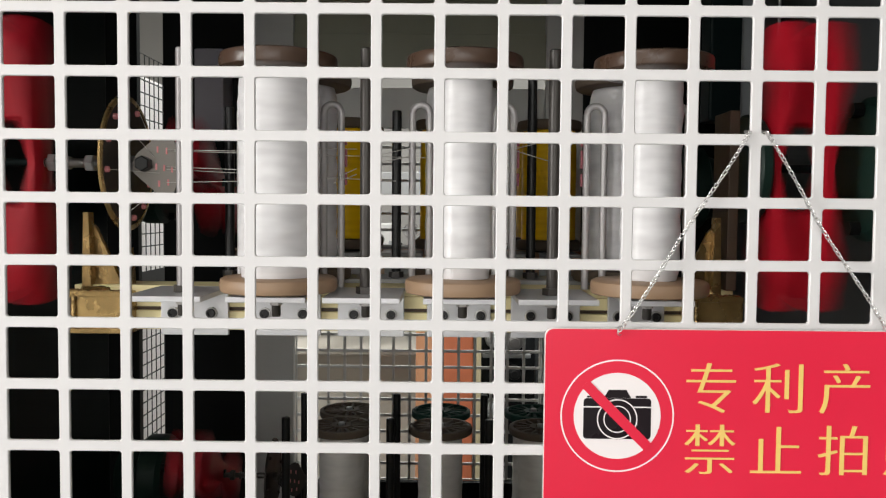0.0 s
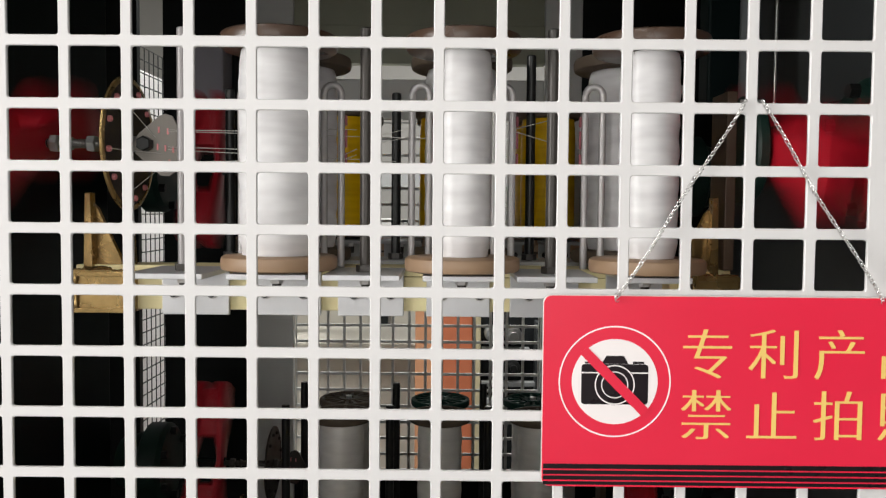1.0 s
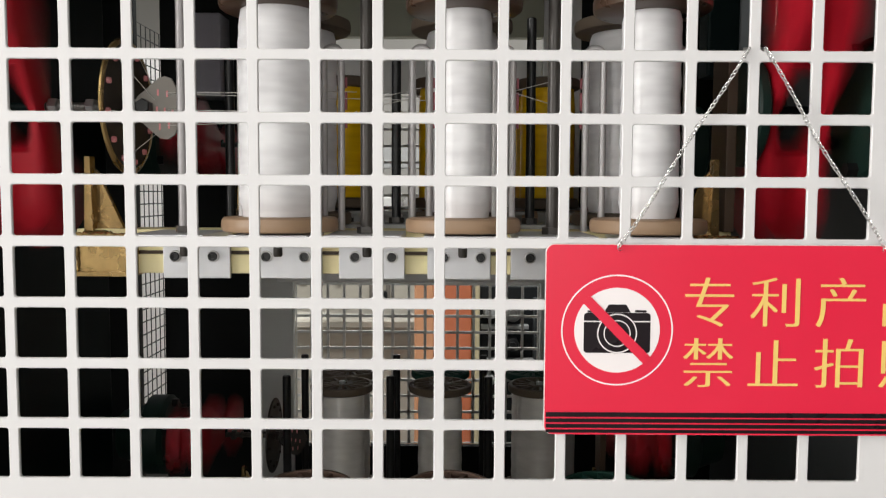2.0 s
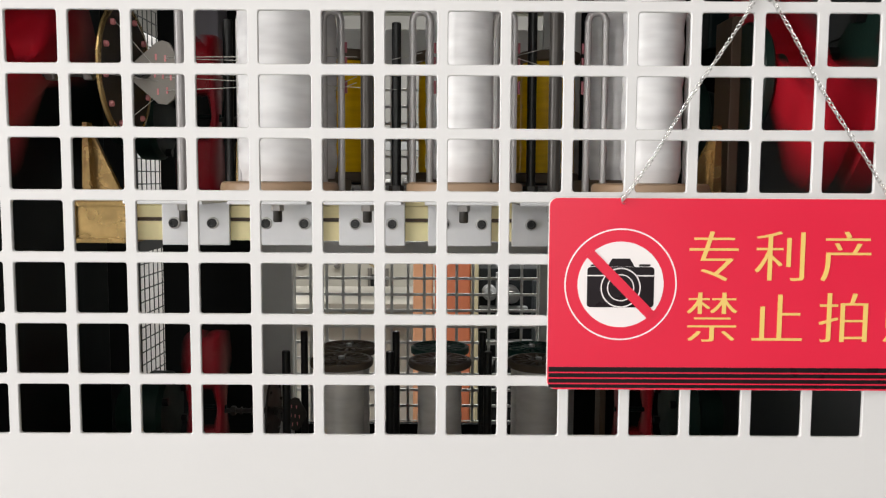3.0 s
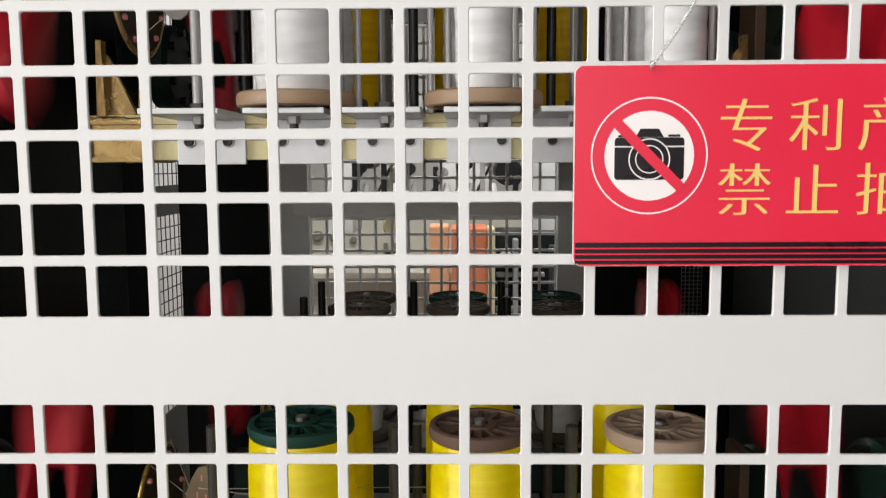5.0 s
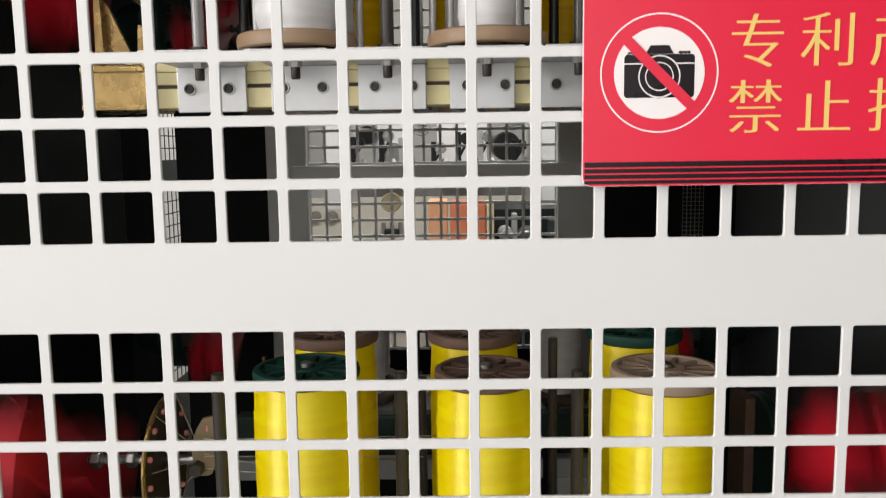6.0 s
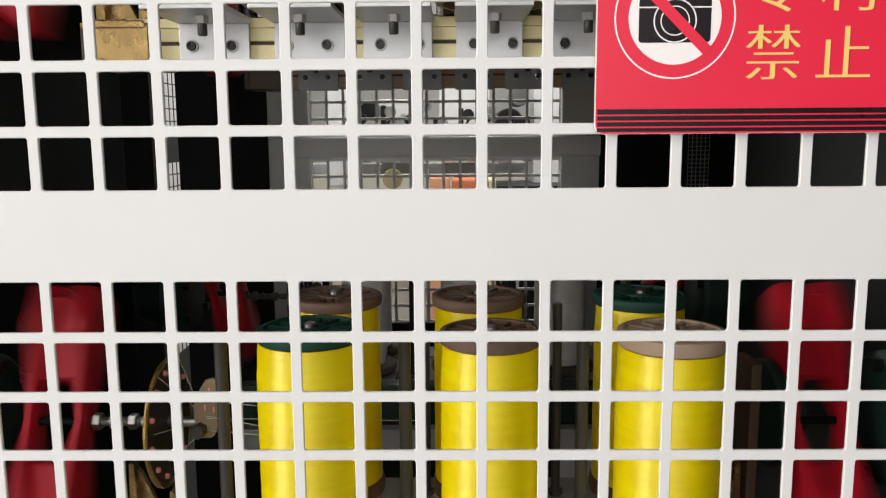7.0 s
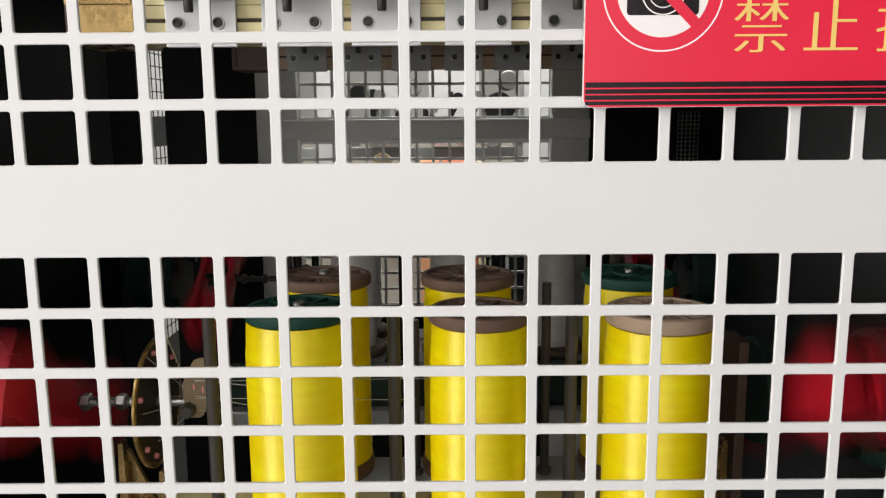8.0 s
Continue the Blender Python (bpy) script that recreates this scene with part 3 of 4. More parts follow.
# ---- rotors ----
def rotor(x, y, z, group):
    """A red two-armed flyer about the x axis: two flared cheeks joined at the arm ends."""
    r = thing("rotor", "spinning red enamelled two-armed flyer", "rotor", group, at=(x, y, z))
    for s in (-1, 1):
        bm = bmesh.new()
        rings = []
        for i in range(-12, 13):
            u = i / 12
            a = abs(u)
            rad = 0.110 * u
            half = 0.0045 + 0.0045 * min(1, a * 1.5) ** 1.3
            mid = s * (0.0205 - 0.006 * a)
            wid = 0.013 + 0.016 * min(1, a * 1.5) - 0.012 * max(0, a - 0.75) / 0.25
            rings.append([bm.verts.new((mid + p * half, rad, q * wid)) for p, q in
                          ((-1, -0.7), (-0.6, -1), (0.6, -1), (1, -0.7), (1, 0.7), (0.6, 1), (-0.6, 1), (-1, 0.7))])
        for a, b in zip(rings, rings[1:]):
            for k in range(8):
                bm.faces.new((a[k], a[(k + 1) % 8], b[(k + 1) % 8], b[k]))
        bm.faces.new(rings[0][::-1]), bm.faces.new(rings[-1])
        bmesh.ops.recalc_face_normals(bm, faces=bm.faces)
        part("cheek", bm, M_RED, r, smooth=True)
    for s in (-1, 1):
        bm = bmesh.new()
        box(bm, -0.0165, 0.0165, s * 0.067 - 0.034, s * 0.067 + 0.034, -0.013, 0.013, 0.005)
        part("arm_web", bm, M_RED, r, smooth=True)
    bm = bmesh.new()
    lathe(bm, [(0, -0.027), (0.0035, -0.027), (0.0035, 0.027), (0, 0.027)], 20, "X")
    part("hub_pin", bm, M_TEAL, r, smooth=True)
    return r


AXIS_Y, AXIS_Z = 0.245, 1.380
ROTORS = []
for tier in (0, 1):
    z = AXIS_Z - 0.413 * tier
    for x in (-0.275, 0.336):
        ROTORS.append((rotor(x, AXIS_Y, z, "front rotors"), x, AXIS_Y, z, *((1.0, 13.0, 10.0) if tier == 0 else (8.0, -25.0, 0.0))))
        ROTORS.append((rotor(x * 1.0, 0.74, z + 0.004, "rear rotors"), x, 0.74, z + 0.004, 0.33, 0.0, 8.0))


# ---- thread guides on the shaft ----
# outlines of the guide plates: a diamond above, a tapered tongue turned upwards below
PLATES = ([(0.0795, -0.008), (0.0785, 0.0), (0.082, 0.007), (0.0985, 0.021), (0.103, 0.0225), (0.108, 0.021), (0.119, 0.001), (0.1185, -0.006), (0.110, -0.022), (0.105, -0.0255), (0.099, -0.025)],
          [(0.0985, -0.0095), (0.096, -0.006), (0.0945, 0.017), (0.100, 0.030), (0.105, 0.038), (0.110, 0.0395), (0.118, 0.0385), (0.121, 0.036), (0.1215, 0.019), (0.110, -0.008), (0.107, -0.0095)])
def shaft(x, y, z, group, tone, steel, up=0.0):
    """A threaded shaft with nuts, an eyelet disc and a diamond-shaped guide plate."""
    s = thing("thread_shaft", "steel shaft carrying a bronze eyelet disc and a guide plate", "shaft", group, at=(x, y, z))
    bm = bmesh.new()
    prof = [(0, 0)]
    for i in range(40):
        prof += [(0.0038, 0.0012 * i + 0.0002), (0.0032, 0.0012 * i + 0.0008)]
    prof += [(0.0038, 0.0485), (0.0042, 0.049), (0.0042, 0.100), (0, 0.100)]
    lathe(bm, prof, 16, "X")
    part("threaded_bar", bm, steel, s, smooth=True)
    for h, w, r in ((0.009, 0.007, 0.0072), (0.0225, 0.003, 0.0058), (0.038, 0.007, 0.0068), (0.062, 0.006, 0.0072), (0.0718, 0.006, 0.0068)):
        bm = bmesh.new()
        lathe(bm, [(0, h), (r * 0.9, h), (r, h + 0.001), (r, h + w - 0.001), (r * 0.9, h + w), (0, h + w)], 6, "X")
        part("nut", bm, steel, s)
    bm = bmesh.new()
    lathe(bm, [(0.0485, 0.0687), (0.0515, 0.0687), (0.0525, 0.0693), (0.0525, 0.0709), (0.0515, 0.0715), (0.0485, 0.0715), (0.0485, 0.0687)], 72, "X")
    # rear shafts get their dimness from dark rim and eyelet colours
    disc = part("disc_rim", bm, M_SHADEBROWN if steel is M_ROD else M_BRONZE, s, "" if steel is M_ROD else "worn bronze rim", smooth=True)
    bm = bmesh.new()
    lathe(bm, [(0.006, 0.0690), (0.0484, 0.0690), (0.0484, 0.0710), (0.006, 0.0710), (0.006, 0.0690)], 64, "X")
    part("disc_face", bm, M_SHADEBROWN, s, "brown disc face with shade put into its colour", smooth=True)
    for i in range(12):
        a = 2 * math.pi * (i + 0.3) / 12
        bm = bmesh.new()
        lathe(bm, [(0.0008, 0.0678), (0.0020, 0.0670), (0.0024, 0.0678), (0.0024, 0.0728), (0.0020, 0.0736), (0.0008, 0.0728), (0.0008, 0.0678)], 14, "X",
              (0, 0.043 * math.cos(a), 0.043 * math.sin(a)))
        part("eyelet", bm, M_SHADEBROWN if steel is M_ROD else M_PINK, disc, smooth=True)
    bm = bmesh.new()
    slab(bm, PLATES[1] if up else PLATES[0], -0.012, -0.009)
    plate = part("guide_plate", bm, tone, s, "worn diamond-shaped guide plate with pink eyelets")
    bm = bmesh.new()
    lathe(bm, [(0, -0.021), (0.005, -0.021), (0.006, -0.020), (0.006, -0.0122), (0, -0.0122)], 6, "Y", (0.0995 if up else 0.0885, 0, -0.002 if up else -0.001))
    part("plate_bolt", bm, M_ROD if up else M_BLACK, plate)
    for px, pz in ((0.108, 0.030), (0.114, 0.029), (0.104, 0.016), (0.111, 0.014)) if up else ((0.098, 0.010), (0.105, 0.009), (0.097, -0.003), (0.103, -0.004), (0.109, -0.005), (0.099, -0.016), (0.106, -0.015)):
        bm = bmesh.new()
        box(bm, px - 0.0007, px + 0.0007, -0.0125, -0.0121, pz - 0.0024, pz + 0.0024)
        part("eyelet", bm, M_PINK, plate)
    bm = bmesh.new()
    box(bm, *((0.097, 0.108) if up else (0.080, 0.096)), -0.0088, 0.006, -0.005, up + 0.005, 0.001)
    part("plate_arm", bm, steel, s)
    return s


def threads(x, y, z, group):
    for i, (zz, xe, ye, ze) in enumerate(((0.010, 0.150, -0.03, 0.008), (-0.003, 0.140, -0.035, -0.006), (-0.005, 0.25, 0.0, -0.012),
                                          (-0.015, 0.145, -0.03, -0.014), (0.009, 0.29, 0.0, 0.006))):
        t = thing("thread", "fine white yarn drawn from a bobbin to the guide plate", "thread", group, at=(x, y, z))
        bm = bmesh.new()
        rod(bm, (0.105, -0.0125, zz), (xe + 0.03, ye, ze), 0.00028, 5)
        part("strand", bm, M_THREAD, t)
    for i in range(5):
        a = 2 * math.pi * (i * 2 + 0.3) / 12
        t = thing("thread", "fine white yarn from the guide plate to the eyelet disc", "thread", group, at=(x, y, z))
        bm = bmesh.new()
        rod(bm, (0.096 + 0.002 * i, -0.0085, 0.010 - 0.006 * i), (0.074, 0.043 * math.cos(a), 0.043 * math.sin(a)), 0.00024, 5)
        part("strand", bm, M_THREAD, t)


for tier in (0, 1):
    z = AXIS_Z - 0.413 * tier
    shaft(-0.256, 0.245, z, "thread shafts", M_GUIDETAN if tier else M_GUIDE, M_STEEL, 0.015 * tier)
    threads(-0.256, 0.245, z + 0.012 * tier, "threads")
    # rear copy of the shaft, shade put into its plate and steel colours
    shaft(-0.250, 0.738, z, "thread shafts", M_SHADEBROWN, M_ROD)


for (xa, za), (xb, zb) in (((0.1155, 1.3922), (0.146, 1.3835)), ((0.1155, 1.3932), (0.146, 1.4015)), ((0.008, 1.387), (0.044, 1.396)), ((0.008, 1.381), (0.044, 1.3895)),
                           ((-0.0355, 1.3925), (-0.0065, 1.3925)), ((-0.0235, 1.369), (-0.0065, 1.3775)), ((-0.0235, 1.366), (-0.0065, 1.373))):
    t = thing("thread", "fine white yarn strung between the wire guides", "thread", "threads", at=(xa, 0.2395, za))
    bm = bmesh.new()
    rod(bm, (0, 0, 0), (xb - xa, 0.004, zb - za), 0.0003, 5)
    part("strand", bm, M_THREAD, t)


# ---- bearing housings, end frames ----
def bearing(x, y, z, s):
    b = thing("bearing_housing", "dark green cast bearing housing with bolts", "bearing housing", "bearing housings", at=(x, y, z))
    bm = bmesh.new()
    lathe(bm, [(0, 0), (0.05, 0), (0.056, s * 0.006), (0.056, s * 0.03), (0.045, s * 0.036), (0.034, s * 0.07), (0, s * 0.07)], 40, "X")
    bmesh.ops.recalc_face_normals(bm, faces=bm.faces)
    part("casting", bm, M_CASTGREEN, b, smooth=True)
    for i in range(6):
        a = math.pi * (i + 0.5) / 3
        bm = bmesh.new()
        lathe(bm, [(0, -s * 0.008), (0.006, -s * 0.008), (0.006, 0), (0, 0)], 6, "X", (0, 0.046 * math.cos(a), 0.046 * math.sin(a)))
        bmesh.ops.recalc_face_normals(bm, faces=bm.faces)
        part("bolt", bm, M_BLACK, b)


for tier in (0, 1):
    f = thing("green_flange", "dark green round flange beside the end plate", "flange", "green flanges", at=(0.300, AXIS_Y + 0.02, AXIS_Z - 0.413 * tier))
    bm = bmesh.new()
    lathe(bm, [(0, 0), (0.042, 0), (0.044, 0.002), (0.044, 0.008), (0.042, 0.01), (0.02, 0.01), (0.02, 0.03), (0, 0.03)], 48, "X")
    part("plate", bm, M_CASTGREEN, f, smooth=True)
    for y in (AXIS_Y, 0.74):
        bearing(-0.325, y, AXIS_Z - 0.413 * tier, -1)
        bearing(0.385, y, AXIS_Z - 0.413 * tier, 1)
# one column's lit and dark faces are put into two boxes' colours
for name, b, m in (("end_frame", (-0.42, -0.395, 0.12, 0.70, 0.0, 1.88), M_TEAL), ("end_frame", (0.50, 0.525, 0.08, 0.9, 0.0, 1.88), M_SLATE),
                   ("column_lit_face", (0.412, 0.437, 0.58, 0.61, 1.455, 1.8995), M_SLATELIGHT), ("column_dark_face", (0.374, 0.4115, 0.576, 0.612, 1.455, 1.8995), M_TEAL),
                   ("side_cover", (0.494, 0.4993, 0.10, 0.575, 1.455, 1.875), M_SLATE)):
    f = thing(name, "painted steel %s of the machine" % name.replace("_", " "), "machine frame", "machine frames")
    bm = bmesh.new()
    box(bm, *b, 0.003)
    part("plate", bm, m, f)
    if name == "end_frame":
        for z in (0.55, 0.98, 1.40, 1.75):
            bm = bmesh.new()
            box(bm, b[0] + 0.004, b[1] - 0.004, b[2] - 0.03, b[2] - 0.0005, z, z + 0.04, 0.002)
            part("lug", bm, m, f)

# added rod that stands in for a bright edge highlight behind the flyer
glint = thing("edge_glint", "thin bright rod added as an edge highlight behind the flyer", "rod", at=(0.462, 0.595, 1.455))
bm = bmesh.new()
rod(bm, (0, 0, 0), (0, 0, 0.4445), 0.0019, 14)
part("bar", bm, M_STEEL, glint, smooth=True)
bm = bmesh.new()
lathe(bm, [(0, 0), (0.006, 0), (0.006, 0.004), (0.0045, 0.005), (0, 0.005)], 20)
part("foot_collar", bm, M_ROD, glint, smooth=True)
# small sheet on the wall, added in place of mesh farther behind a slot
vent = thing("slot_mesh", "small grey perforated sheet standing in for mesh beyond a wall slot", "vent grille", at=(0.463, 1.062, 0.95))
bm = perforated([0.015 + 0.03 * k for k in range(5)], [0.015 + 0.03 * k for k in range(33)], [], 0.004, n=1)
for v in bm.verts:
    v.co = Vector((v.co.x * 0.25, v.co.y * 0.5, v.co.z * 0.25))
part("mesh_sheet", bm, M_GREYPAINT, vent)
cover = thing("motor_cover", "pale lilac-grey sheet cover on the rear wall", "cover", at=(0, 0, 0))
bm = bmesh.new()
box(bm, -0.372, -0.322, 1.0, 1.0645, 1.478, 1.62, 0.004)
part("shell", bm, M_LILAC, cover)

# ---- sign on a chain ----
sign = thing("warning_sign", "red acrylic no-photography sign with yellow characters hanging on a chain", "sign", at=(0.111, -0.006, 1.1974))
SW, SH = 0.2, 0.0927
bm = bmesh.new()
slab(bm, rounded(0, SW, 0, SH, 0.004, 6), 0.0006, 0.0034)
part("backing", bm, M_EDGE, sign, "pale acrylic board")
bm = bmesh.new()
slab(bm, rounded(0.0002, SW - 0.0002, 0.0002, SH - 0.0002, 0.004, 6), 0.0, 0.0006)
part("red_face", bm, M_SIGNRED, sign)
for z0, z1 in ((0.0, 0.0027), (0.0034, 0.0054), (0.0061, 0.0081), (0.0088, 0.0112)):
    bm = bmesh.new()
    box(bm, 0.0008, SW - 0.0008, -0.00012, 0.0003, max(z0, 0.0010), z1)
    part("black_stripe", bm, M_SIGNBLACK, sign)
cx, cz = 0.0345, 0.0513
part("outer_ring", ring(bmesh.new(), cx, cz, 0.0262, 0.0269, -0.00012, 0.0003), M_SIGNWHITE, sign)
part("white_disc", slab(bmesh.new(), circle(cx, cz, 0.0206), -0.00012, 0.0003), M_SIGNWHITE, sign)
bm = bmesh.new()
slab(bm, rounded(cx - 0.0160, cx + 0.0160, cz - 0.0110, cz + 0.0085, 0.0016), -0.00024, 0.0)
slab(bm, [(cx - 0.0065, cz + 0.0086), (cx + 0.0065, cz + 0.0086), (cx + 0.0042, cz + 0.0125), (cx - 0.0042, cz + 0.0125)], -0.00024, 0.0)
slab(bm, rounded(cx + 0.0085, cx + 0.0140, cz + 0.0087, cz + 0.0098, 0.0004), -0.00024, 0.0)
slab(bm, rounded(cx - 0.0145, cx - 0.0090, cz + 0.0087, cz + 0.0096, 0.0004), -0.00024, 0.0)
part("camera_symbol", bm, M_SIGNBLACK, sign)
bm = bmesh.new()
box(bm, cx - 0.0160, cx + 0.0160, -0.00030, -0.0002, cz + 0.0040, cz + 0.0046)
part("camera_line", bm, M_SIGNWHITE, sign)
part("lens_disc", slab(bmesh.new(), circle(cx, cz - 0.0015, 0.0097), -0.00034, -0.0002), M_SIGNBLACK, sign)
for r0, r1 in ((0.0090, 0.0096), (0.0060, 0.0065)):
    part("lens_ring", ring(bmesh.new(), cx, cz - 0.0015, r0, r1, -0.00040, -0.0003), M_SIGNWHITE, sign)
bm = bmesh.new()
d = 0.7071
L, W = 0.0215, 0.0024
slab(bm, [(cx + d * (-L) + d * W, cz + d * L + d * W), (cx - d * L - d * W, cz + d * L - d * W), (cx + d * L - d * W, cz - d * L - d * W), (cx + d * L + d * W, cz - d * L + d * W)], -0.00052, -0.0004)
part("red_bar", bm, M_SIGNRED, sign)


def glyph(text, x, z, size):
    cu = bpy.data.curves.new("glyph", "FONT")
    cu.body, cu.size, cu.extrude, cu.align_x, cu.align_y = text, size, 0.0001, "CENTER", "CENTER"
    cu.offset = -0.0004
    tmp = bpy.data.objects.new("glyph", cu)
    scene.collection.objects.link(tmp)
    deps = bpy.context.evaluated_depsgraph_get()
    me = bpy.data.meshes.new_from_object(tmp.evaluated_get(deps))
    bpy.data.objects.remove(tmp)
    me.materials.clear()
    me.materials.append(M_SIGNYELLOW)
    co = np.array([v.co[:] for v in me.vertices])
    lo, hi = co.min(0), co.max(0)
    # upright strokes are made heavier than level ones by three copies side by side
    bm = bmesh.new()
    for k in (-1, 0, 1):
        first = len(bm.verts)
        bm.from_mesh(me)
        bm.verts.ensure_lookup_table()
        for v in bm.verts[first:]:
            v.co = Vector((v.co.x - (lo[0] + hi[0]) / 2 + 0.00045 * k, v.co.y - (lo[1] + hi[1]) / 2, v.co.z + 0.00003 * k))
    bm.to_mesh(me)
    bm.free()
    ob = new("character", me)
    ob.parent = sign
    ob.matrix_basis = pose(x, -0.0002, z, 90)
    return ob


for row, z in (("专利产品", 0.0652), ("禁止拍照", 0.0357)):
    for i, ch in enumerate(row):
        glyph(ch, 0.0786 + 0.0315 * i, z, 0.0266)


# chain
def link_mesh():
    bm = bmesh.new()
    pts = [(0.00092 * math.cos(a), 0.00024 * math.sin(2 * a), 0.0016 * math.sin(a)) for a in [2 * math.pi * i / 14 for i in range(14)]]
    tube(bm, pts, 0.00027, 6, True)
    me = bpy.data.meshes.new("link")
    bm.to_mesh(me)
    bm.free()
    me.materials.append(M_CHROME)
    me.polygons.foreach_set("use_smooth", [True] * len(me.polygons))
    return me


chain = thing("sign_chain", "fine bright steel chain that carries the sign", "chain")
LINK = link_mesh()
for (xa, za), (xb, zb) in (((0.146, 1.290), (0.2055, 1.3825)), ((0.2715, 1.290), (0.2145, 1.3825))):
    a, b = Vector((xa, -0.0072, za)), Vector((xb, -0.0022, zb))
    d = b - a
    n = int(d.length / 0.0023)
    q = d.to_track_quat("Z", "Y").to_matrix().to_4x4()
    for i in range(n + 1):
        o = new("link", LINK)
        o.parent = chain
        p = a + d * (i / n) + Vector((0.0006 * math.sin(9 * i / n), 0, -0.0012 * math.sin(math.pi * i / n)))
        o.matrix_basis = Matrix.Translation(p) @ q @ pose(0, 0, 0, 0, 0, 24 + 14 * math.sin(i * 1.7))
bm = bmesh.new()
tube(bm, [(0.2055, -0.0018, 1.3825), (0.2052, 0.001, 1.3837), (0.2060, 0.0035, 1.3841), (0.21, 0.0042, 1.3843), (0.2140, 0.0035, 1.3841), (0.2148, 0.001, 1.3837), (0.2145, -0.0018, 1.3825)], 0.0007, 8)
part("loop", bm, M_CHROME, chain, smooth=True)
for x in (0.146, 0.2715):
    bm = bmesh.new()
    tube(bm, [(x + 0.0018 * math.cos(a), -0.0068 + 0.0032 * math.cos(a), 1.2895 + 0.0022 * math.sin(a)) for a in [2 * math.pi * i / 14 for i in range(14)]], 0.0004, 6, True)
    part("hanging_ring", bm, M_CHROME, chain, smooth=True)

# ---- beyond the rear guard ----
def block(name, label, category, mat, *b, bevel=0.006):
    t = thing(name, label, category)
    bm = bmesh.new()
    box(bm, *b, bevel)
    part("body", bm, mat, t)
    return t


block("cabinet", "red-orange steel cabinet with a cream door edge", "cabinet", M_REDORANGE, 0.040, 0.146, 1.98, 2.15, 0.0, 1.055)
block("post_panel", "orange painted panel beside the cabinet", "panel", M_ORANGE, -0.025, 0.033, 1.98, 2.1, 0.0, 1.062)
block("board", "cream board leaning by the cabinet", "board", M_CREAM, 0.148, 0.170, 1.97, 2.1, 0.0, 1.055)
block("partition", "off-white partition in the workshop", "partition", M_PARTITION, -1.9, 2.2, 3.9, 4.0, 0.0, 1.06)

winder = thing("winding_machine", "dark grey winding machine with round motor ends beside the cabinet", "machine", at=(0.30, 1.98, 0))
for name, b, m in (("body", (-0.125, 0.16, 0.06, 0.34, 0.0, 1.03), M_CHARCOAL), ("front_panel", (0.035, 0.155, 0.0, 0.058, 0.45, 1.0), M_SLATE),
                   ("rail", (-0.125, 0.16, 0.02, 0.05, 0.80, 0.815), M_GREYPAINT), ("rail", (-0.125, 0.02, 0.02, 0.05, 0.905, 0.918), M_GREYPAINT),
                   ("bracket_plate", (-0.075, -0.06, 0.01, 0.058, 0.70, 1.02), M_GREYPAINT)):
    bm = bmesh.new()
    box(bm, *b, 0.003)
    part(name, bm, m, winder)
for x, z, r, m in ((-0.095, 0.96, 0.022, M_GREYPAINT), (-0.03, 0.955, 0.026, M_STEEL), (-0.03, 0.86, 0.02, M_BLACK), (-0.10, 0.75, 0.018, M_GREYPAINT)):
    bm = bmesh.new()
    lathe(bm, [(0, 0.0), (r * 0.5, 0.0), (r * 0.55, 0.006), (r * 0.9, 0.008), (r, 0.014), (r, 0.059), (0, 0.059)], 24, "Y", (x, 0, z))
    part("motor_end", bm, m, winder, smooth=True)
for x, z, r in ((-0.69, 0.86, 0.03), (-0.60, 0.86, 0.03), (-0.50, 0.84, 0.018)):
    knob = thing("pipe_end", "dark round pipe end on the beige partition", "pipe end", "pipe ends", at=(x, 3.86, z))
    bm = bmesh.new()
    lathe(bm, [(0, 0.0), (r * 0.6, 0.0), (r * 0.66, 0.012), (r, 0.014), (r, 0.0395), (0, 0.0395)], 28, "Y")
    part("flange_ring", bm, M_GUIDE, knob, smooth=True)
valve = thing("valve_block", "dark grey valve block with stub pipes on the partition", "valve", at=(-0.28, 3.84, 0.74))
bm = bmesh.new()
box(bm, -0.04, 0.04, 0.0, 0.0595, -0.05, 0.05, 0.006)
part("body", bm, M_CHARCOAL, valve)
for x in (-0.045, 0.0, 0.045):
    bm = bmesh.new()
    rod(bm, (x, 0.03, -0.08), (x, 0.03, 0.085), 0.011, 14)
    part("stub_pipe", bm, M_GUIDE, valve, smooth=True)

# side guard of the neighbouring machine
sg = thing("side_guard_panel", "white perforated guard of the neighbouring machine", "guard panel")
bm = perforated([0.015 + 0.03 * k for k in range(17)], [0.66 + 0.03 * k for k in range(16)] + [1.21 + 0.03 * k for k in range(17)], [(1.125, 1.195)], 0.002, 0.0272, n=2)
for v in bm.verts:
    v.co = Vector((-0.65 + v.co.y, 1.3 + v.co.x, v.co.z))
part("mesh_sheet", bm, M_CHARCOAL, sg)
bm = bmesh.new()
box(bm, -0.652, -0.648, 1.3, 1.81, 0.0, 0.644)
part("skirt", bm, M_CHARCOAL, sg, "plain dark lower sheet")
for y in (1.28, 1.811):
    bm = bmesh.new()
    box(bm, -0.665, -0.635, y, y + 0.02, 0.0, 1.75, 0.002)
    part("upright", bm, M_CHARCOAL, sg)
block("white_cabinet", "white lacquered cabinet beyond the neighbouring guard", "cabinet", M_OFFWHITE, -1.6, -0.80, 1.3, 2.6, 0.0, 1.72)

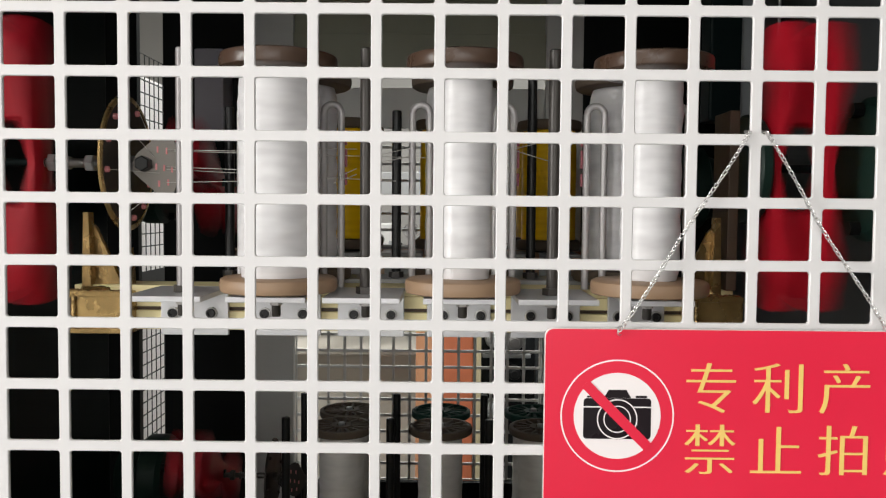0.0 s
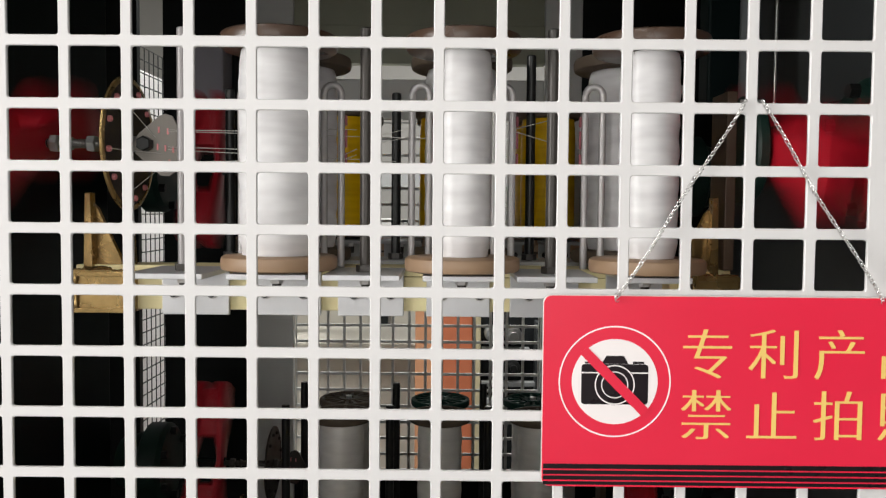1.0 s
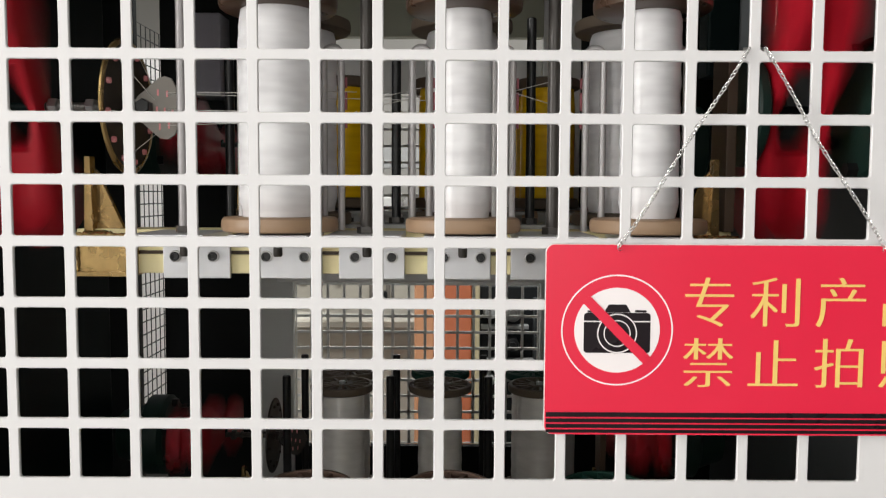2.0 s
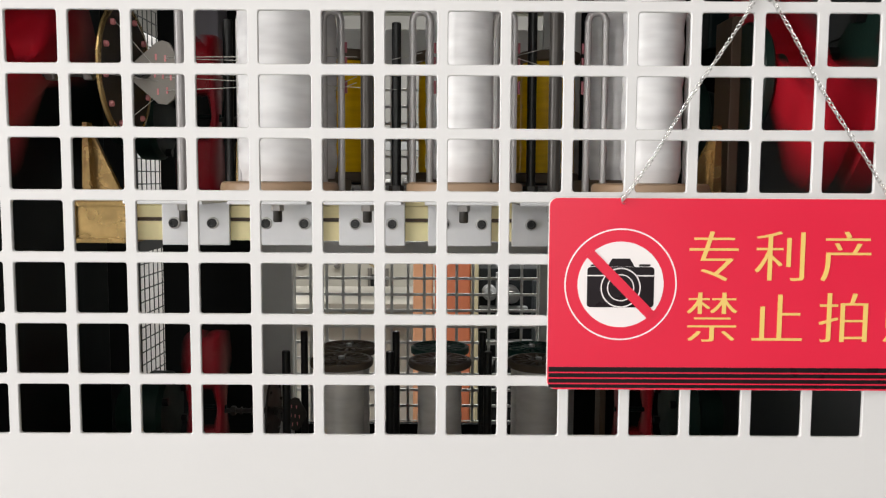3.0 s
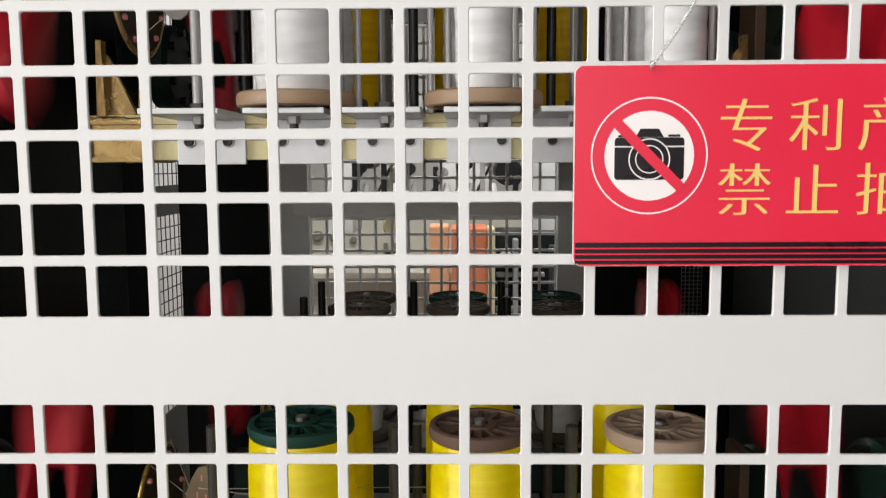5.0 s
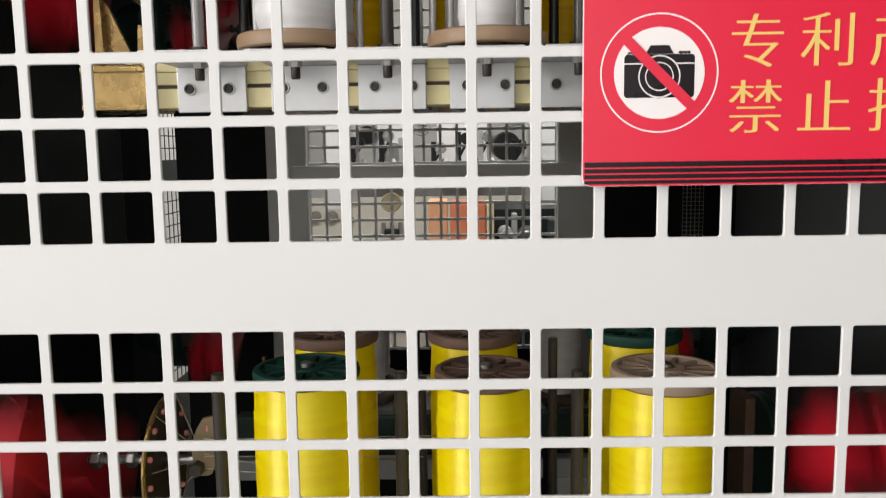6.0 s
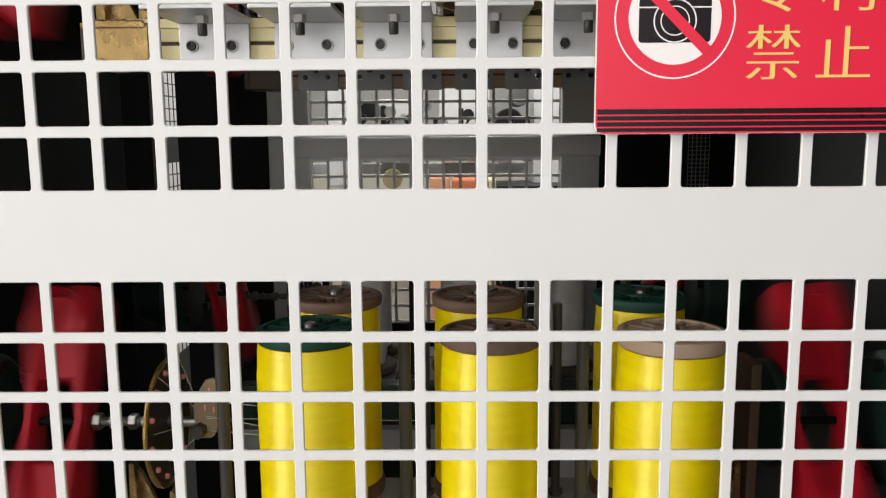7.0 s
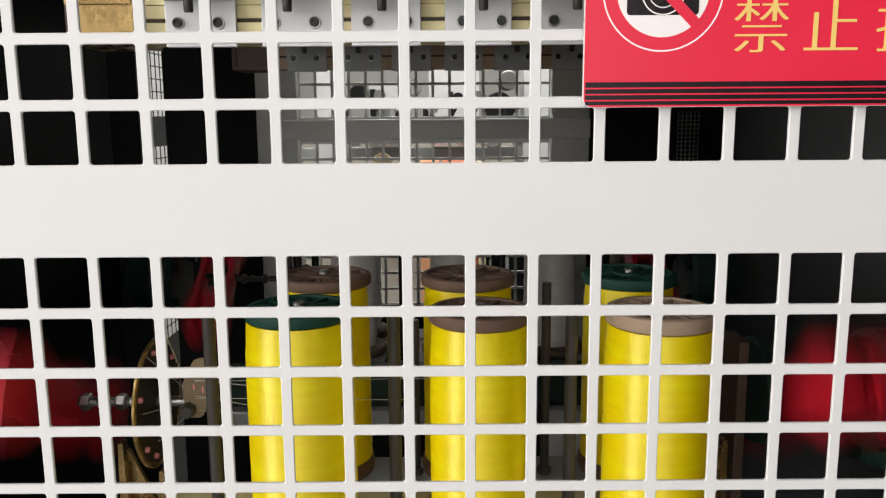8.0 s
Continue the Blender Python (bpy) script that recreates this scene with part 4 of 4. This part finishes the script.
# neighbouring machine seen through the rear guard
nm = thing("neighbour_machine", "white enclosed textile machine with dark motors behind the guard", "machine", at=(0, 2.1, 0))
for name, b, m in (("base", (-0.62, 0.62, 0.2, 0.6, 0.0, 0.86), M_PARTITION), ("table", (-0.66, 0.62, 0.16, 0.6, 0.862, 0.885), M_PARTITION),
                   ("cover", (-0.36, -0.28, 0.1, 0.35, 1.02, 1.42), M_OFFWHITE), ("cover", (-0.20, -0.10, 0.2, 0.4, 1.09, 1.30), M_FARGUARD),
                   ("cover", (0.0, 0.16, 0.1, 0.4, 1.10, 1.36), M_OFFWHITE), ("rail", (-0.5, 0.6, 0.3, 0.36, 1.05, 1.085), M_GREYPAINT),
                   ("cover", (0.30, 0.42, 0.1, 0.4, 1.0, 1.40), M_OFFWHITE), ("column", (-0.56, -0.50, 0.3, 0.4, 0.886, 1.5), M_GREYPAINT),
                   ("column", (0.52, 0.58, 0.3, 0.4, 0.886, 1.5), M_GREYPAINT), ("lintel", (-0.5, 0.52, 0.32, 0.38, 1.40, 1.48), M_GREYPAINT)):
    bm = bmesh.new()
    box(bm, *b, 0.004)
    part(name, bm, m, nm)
for x, z, r, m in ((-0.14, 1.20, 0.035, M_STEEL), (-0.22, 1.26, 0.03, M_BLACK), (0.22, 1.22, 0.045, M_BLACK), (0.25, 1.30, 0.03, M_STEEL), (-0.05, 1.28, 0.025, M_STEEL), (0.20, 1.12, 0.03, M_GREYPAINT)):
    bm = bmesh.new()
    lathe(bm, [(0, 0.0), (r * 0.9, 0.0), (r, 0.006), (r, 0.12), (r * 0.4, 0.125), (r * 0.4, 0.2), (0, 0.2)], 24, "Y", (x, 0.06, z))
    part("motor", bm, m, nm, smooth=True)
for k in range(7):
    x = -0.27 + 0.082 * k + 0.012 * math.sin(2.3 * k)
    top = 1.255 + 0.02 * math.sin(1.7 * k)
    bm = bmesh.new()
    box(bm, x, x + 0.016, 0.02, 0.058, 1.125, top, 0.002)
    part("spindle_plate", bm, (M_CHARCOAL, M_BLACK, M_GREYPAINT)[k % 3], nm)
    bm = bmesh.new()
    rod(bm, (x - 0.02, 0.03, 1.13 + 0.01 * (k % 2)), (x + 0.034, 0.03, top - 0.03), 0.0045, 10)
    part("spindle_lever", bm, M_ROD, nm, smooth=True)
    bm = bmesh.new()
    lathe(bm, [(0, 0), (0.013, 0), (0.015, 0.004), (0.012, 0.07), (0.006, 0.085), (0, 0.085)], 18, "Z", (x + 0.042, 0.04, 1.10))
    part("thread_cone", bm, M_OFFWHITE if k % 2 else M_GREYPAINT, nm, smooth=True)
    bm = bmesh.new()
    lathe(bm, [(0, 0), (0.017, 0), (0.018, 0.003), (0.018, 0.012), (0, 0.012)], 24, "Y", (x + 0.03, 0.015, top - 0.02))
    part("tension_disc", bm, (M_BLACK, M_STEEL)[k % 2], nm, smooth=True)
bm = bmesh.new()
lathe(bm, [(0, 0), (0.029, 0), (0.032, 0.004), (0.032, 0.02), (0, 0.02)], 40, "Y", (-0.15, 0.08, 1.045))
part("handwheel", bm, M_CREAM, nm, "cream round handwheel", smooth=True)


def motions():
    for ob, x, y, z, t0, phase, drift in ROTORS:
        walk(ob, [(i / 30, pose(x, y, z, (phase + (2250 + drift) * (i / 30 - t0)) % 360)) for i in range(241)])


motions()
